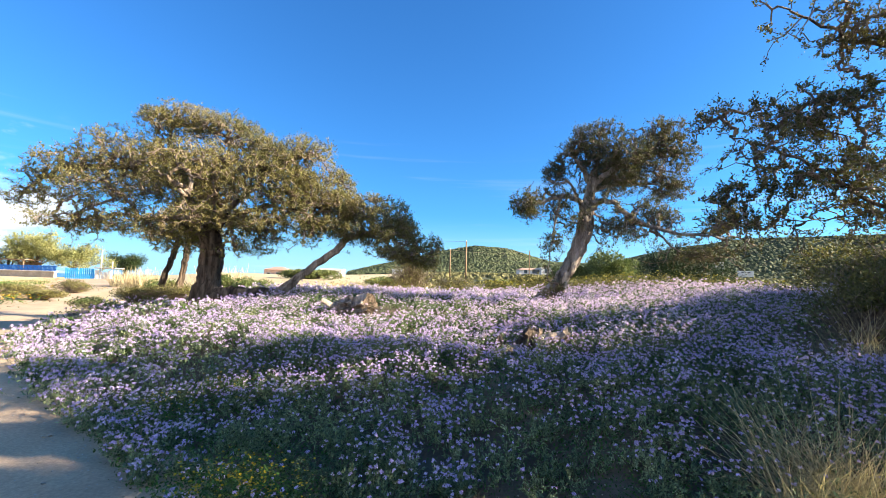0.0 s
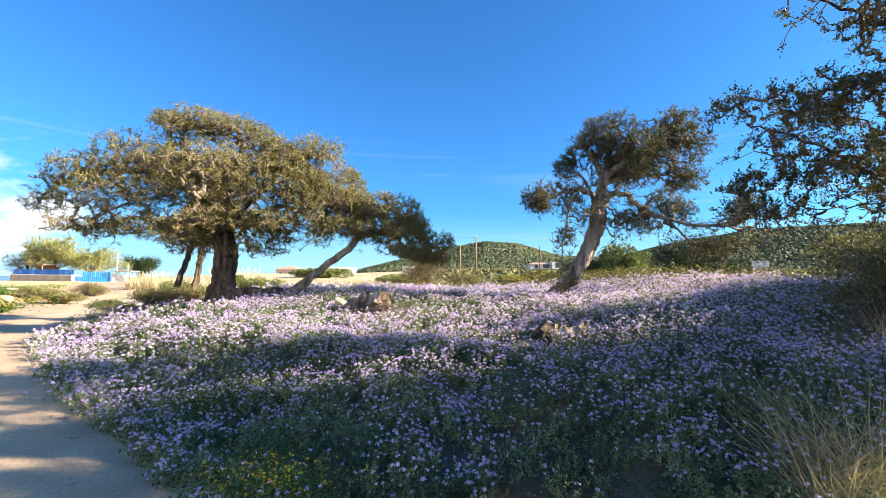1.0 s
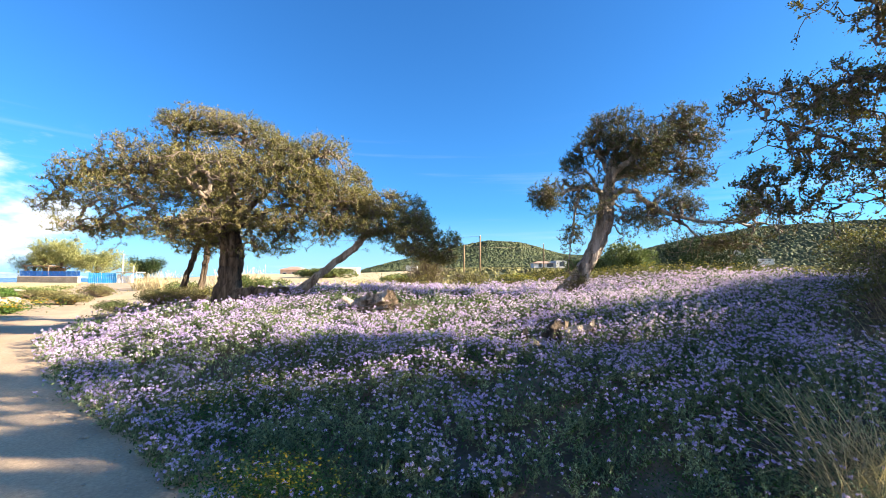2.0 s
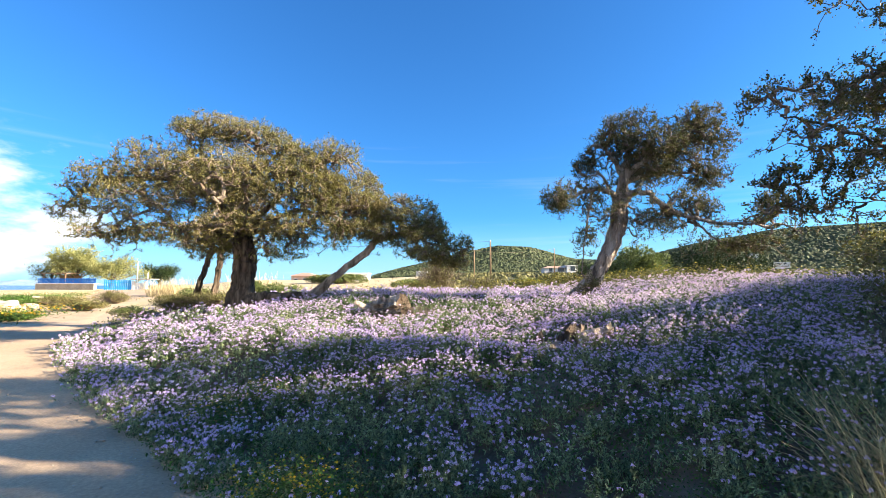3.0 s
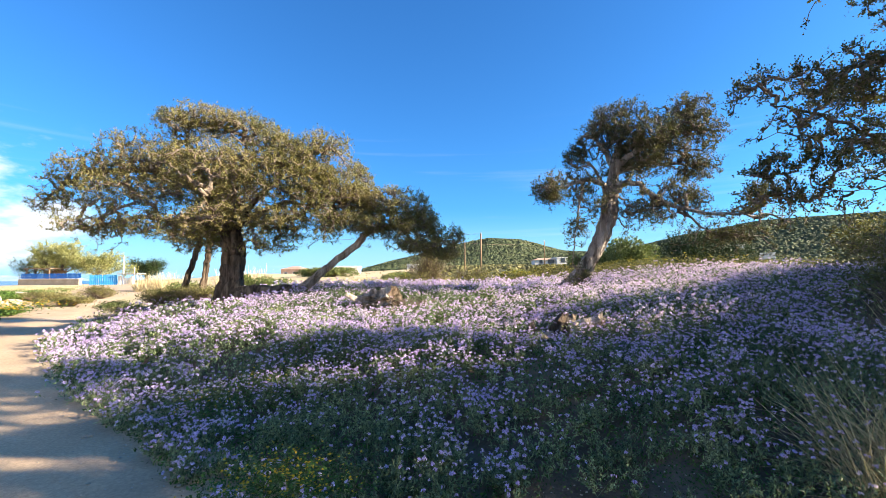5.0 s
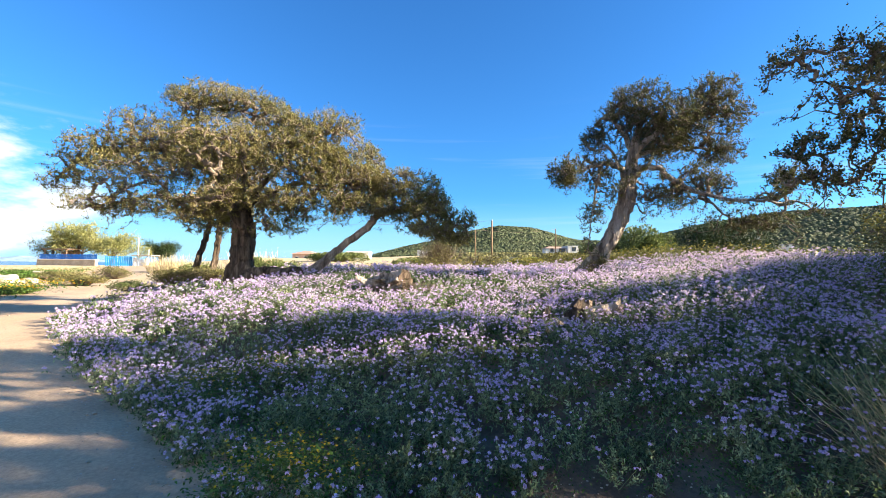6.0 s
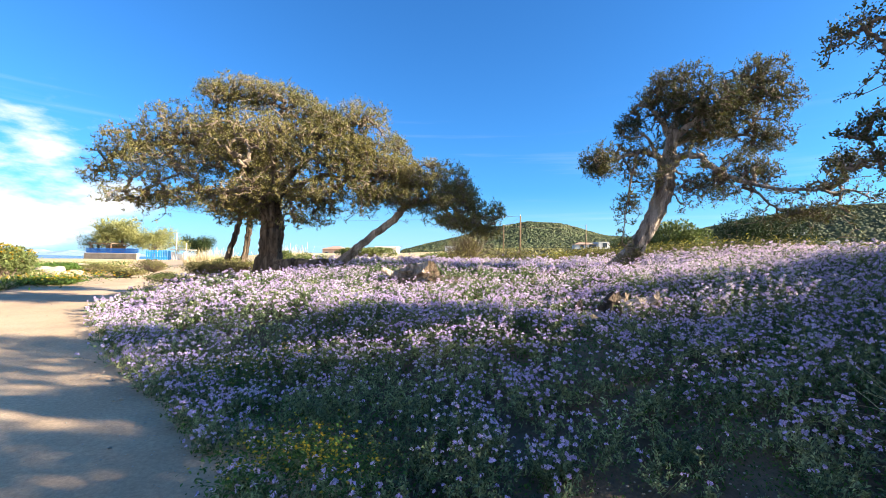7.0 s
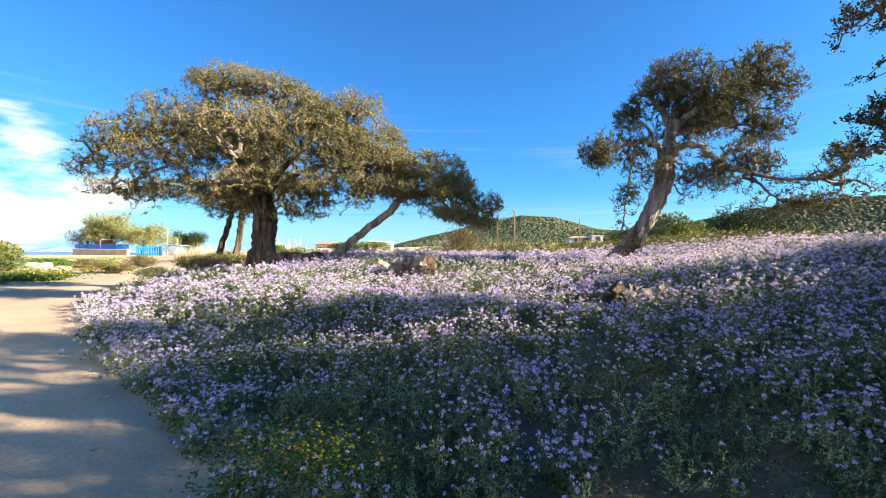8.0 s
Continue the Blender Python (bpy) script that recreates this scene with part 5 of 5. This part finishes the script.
house(-14.8, 60.2, 2.8, 2.4, 0.85, "low whitewashed flat-roofed outbuilding", WHITEWASH, 3, False, ())
house(-15.0, 150.0, 3.6, 3.0, 2.0, "small white house below the hill", WHITEWASH, 0, False, ((0.5, 0.8, 0.8),), z=3.9)
house(86.8, 139.6, 2.4, 2.6, 2.9, "small white house on the hillside", WHITEWASH, -25, False, ((0.5, 1.5, 1.2),), z=7.9)
house(95.0, 139.6, 4.0, 2.4, 0.7, "low white building on the hillside", WHITEWASH, -30, False, ((0.3, 0.9, 0.5), (0.7, 0.9, 0.5)), z=7.6)

# ---- hill woods ----


def build_woods(name, label, category, n, r0, r1, a0, a1, low, mat_, seed):
    """Crowns of scrub over a sector of the land, from r0 to r1 metres off; low: how far their size is held down."""
    gen = np.random.default_rng(seed)
    r = gen.uniform(r0, r1, n)
    a = gen.uniform(a0, a1, n)
    ar = np.radians(a)
    x, y = r * np.sin(ar), r * np.cos(ar)
    el = np.interp(a, RIDGE_AZ, RIDGE_EL)
    k = (gen.random(n) < 0.25 + 0.75 * sstep(r0, r0 + 90, r)) & (vnoise(x * 0.05, y * 0.05) > 0.07) & (el > 0.6)
    x, y, r = x[k], y[k], r[k]
    z = ground_z(x, y)
    # a low crown: a ring of five drawn up to a blunt three-cornered top
    bv = np.array([(math.cos(k * 1.2566), math.sin(k * 1.2566), -0.4) for k in range(5)] + [(0.6 * math.cos(k * 2.0944), 0.6 * math.sin(k * 2.0944), 0.5) for k in range(3)])
    bf = np.array([(0, 1, 5), (1, 6, 5), (1, 2, 6), (2, 3, 6), (3, 7, 6), (3, 4, 7), (4, 5, 7), (4, 0, 5), (5, 6, 7)])
    shapes = []
    for s in range(6):
        q = bv * (1 + 0.55 * (np.array([noise.noise(Vector(p * 2.3 + s * 7)) for p in bv])))[:, None]
        shapes.append(q)
    n = len(x)
    which = gen.integers(0, 6, n)
    size = gen.uniform(0.5, 1.0, n) ** 2 * 1.9 * low * np.clip(r / 300, 0.45, 1.15)
    V = np.array(shapes)[which] * size[:, None, None] * np.array([1, 1, 0.85])
    th = gen.uniform(0, 2 * np.pi, n)
    c, s_ = np.cos(th)[:, None], np.sin(th)[:, None]
    V = np.stack([V[..., 0] * c - V[..., 1] * s_, V[..., 0] * s_ + V[..., 1] * c, V[..., 2]], axis=-1)
    V += np.stack([x, y, z + size * 0.45], axis=1)[:, None]
    m = bv.shape[0]
    F = (bf[None] + (np.arange(n) * m)[:, None, None]).reshape(-1, 3)
    tagged(link(name, np_mesh(name, V.reshape(-1, 3), F, mat_)), label, category, kind="stuff")


build_woods("hill_woods", "dense green scrub woods covering the hills", "woods", 75000, 150, 470, -15, 62, 1.0, WOODS, 701)
build_woods("plain_scrub", "low olive scrub over the plain before the hills", "scrub", 9000, 48, 152, -3, 62, 0.75, SCRUB, 702)


def verge_growth():
    """Low grass and herbs beside the track and over the rough ground beyond it."""
    gen = np.random.default_rng(801)
    pieces, green = [], []
    for out, x0, x1, y0, y1, n in ((pieces, -40, -11, 10, 45, 40000), (green, -34, -11, 10, 34, 40000), (pieces, -8, 14, 13, 40, 25000)):
        x, y = gen.uniform(x0, x1, n), gen.uniform(y0, y1, n)
        off = off_track(x, y)
        d = np.where(x0 < -10, sstep(-1.7, -2.4, off), 1.0) * sstep(0.35, 0.62, vnoise(x * 0.35 + (3 if out is green else 60), y * 0.35))
        k = gen.random(n) < d
        x, y = x[k], y[k]
        h = 0.05 + 0.22 * vnoise(x * 0.7, y * 0.7 + 9)
        z = ground_z(x, y) + h * gen.random(len(x))
        out.append(leaf_blades(gen, x, y, z, 0.16, 0.03, 0.8))
    for out, n in ((green, 42000), (pieces, 26000)):
        t = gen.uniform(60, 120, n)
        i = t.astype(int)
        c = TRACK_LINE[i] + (TRACK_LINE[i + 1] - TRACK_LINE[i]) * (t - i)[:, None]
        p = c - np.stack([TRACK_DIR[i, 1], -TRACK_DIR[i, 0]], axis=1) * (1.35 + np.abs(gen.normal(0, 1.5, n)))[:, None]
        k = gen.random(n) < sstep(0.22, 0.5, vnoise(p[:, 0] * 0.8 + (4 if out is green else 33), p[:, 1] * 0.8))
        x, y = p[k, 0], p[k, 1]
        z = ground_z(x, y) + (0.03 + 0.2 * vnoise(x * 1.1, y * 1.1 + 9)) * gen.random(len(x))
        out.append(leaf_blades(gen, x, y, z, 0.13, 0.022, 0.8))
    v, f = join(pieces)
    tagged(link("rough_grass", np_mesh("rough_grass", v, f, STRAW)), "pale dry grass on the rough sandy ground", "grass", kind="stuff")
    v, f = join(green)
    tagged(link("green_verge", np_mesh("green_verge", v, f, FOLIAGE_GREEN)), "fresh green herbs along the track's verge", "grass", kind="stuff")


verge_growth()

isle = bmesh.new()
bmesh.ops.create_grid(isle, x_segments=40, y_segments=6, size=1.0)
for v in isle.verts:
    k = max(0.0, 1 - abs(v.co.x)) ** 0.7 * max(0.0, 1 - abs(v.co.y))
    v.co = Vector((-2550 + v.co.x * 420, 2450 + v.co.y * 160 + v.co.x * 250, -6 + 52 * k * (0.7 + 0.6 * noise.noise(Vector((v.co.x * 4, 3, 1))))))
tagged(part("island", isle, HAZE_ROCK, None), "hazy blue island on the horizon", "island", kind="structure")


def track_litter():
    """Small stones, dry twigs and crumbs of soil along the track."""
    gen = np.random.default_rng(901)
    bm = bmesh.new()
    bmesh.ops.create_icosphere(bm, subdivisions=1, radius=1.0)
    bm.verts.ensure_lookup_table()
    bv = np.array([v.co for v in bm.verts])
    bf = np.array([[v.index for v in f.verts] for f in bm.faces])
    bm.free()
    n = 2600
    t = gen.uniform(20, 92, n)
    i = t.astype(int)
    c = TRACK_LINE[i] + (TRACK_LINE[i + 1] - TRACK_LINE[i]) * (t - i)[:, None]
    side = np.stack([TRACK_DIR[i, 1], -TRACK_DIR[i, 0]], axis=1)
    u = np.where(gen.random(n) < 0.5, gen.uniform(-1.4, 1.5, n), gen.normal(1.42, 0.14, n))
    p = c + side * u[:, None]
    bare = gen.random(n) < 0.16
    spot = np.array([(0.62, 2.42), (-1.3, 7.5), (1.1, 3.3), (2.3, 2.9)])[gen.integers(0, 4, n)]
    p = np.where(bare[:, None], spot + gen.normal(0, 0.32, (n, 2)), p)
    size = np.where(gen.random(n) < 0.06, gen.uniform(0.008, 0.016, n), gen.uniform(0.0025, 0.007, n))
    V = bv[None] * gen.uniform(0.6, 1.3, (n, len(bv), 1)) * size[:, None, None] * np.array([1.2, 1.0, 0.7])
    V += np.stack([p[:, 0], p[:, 1], ground_z(p[:, 0], p[:, 1]) + 0.024 + size * 0.3], axis=1)[:, None]
    F = (bf[None] + (np.arange(n) * len(bv))[:, None, None]).reshape(-1, 3)
    tagged(link("track_pebbles", np_mesh("track_pebbles", V.reshape(-1, 3), F, RUBBLE)), "small stones and crumbs scattered on the track and bare soil", "gravel", kind="stuff")


track_litter()
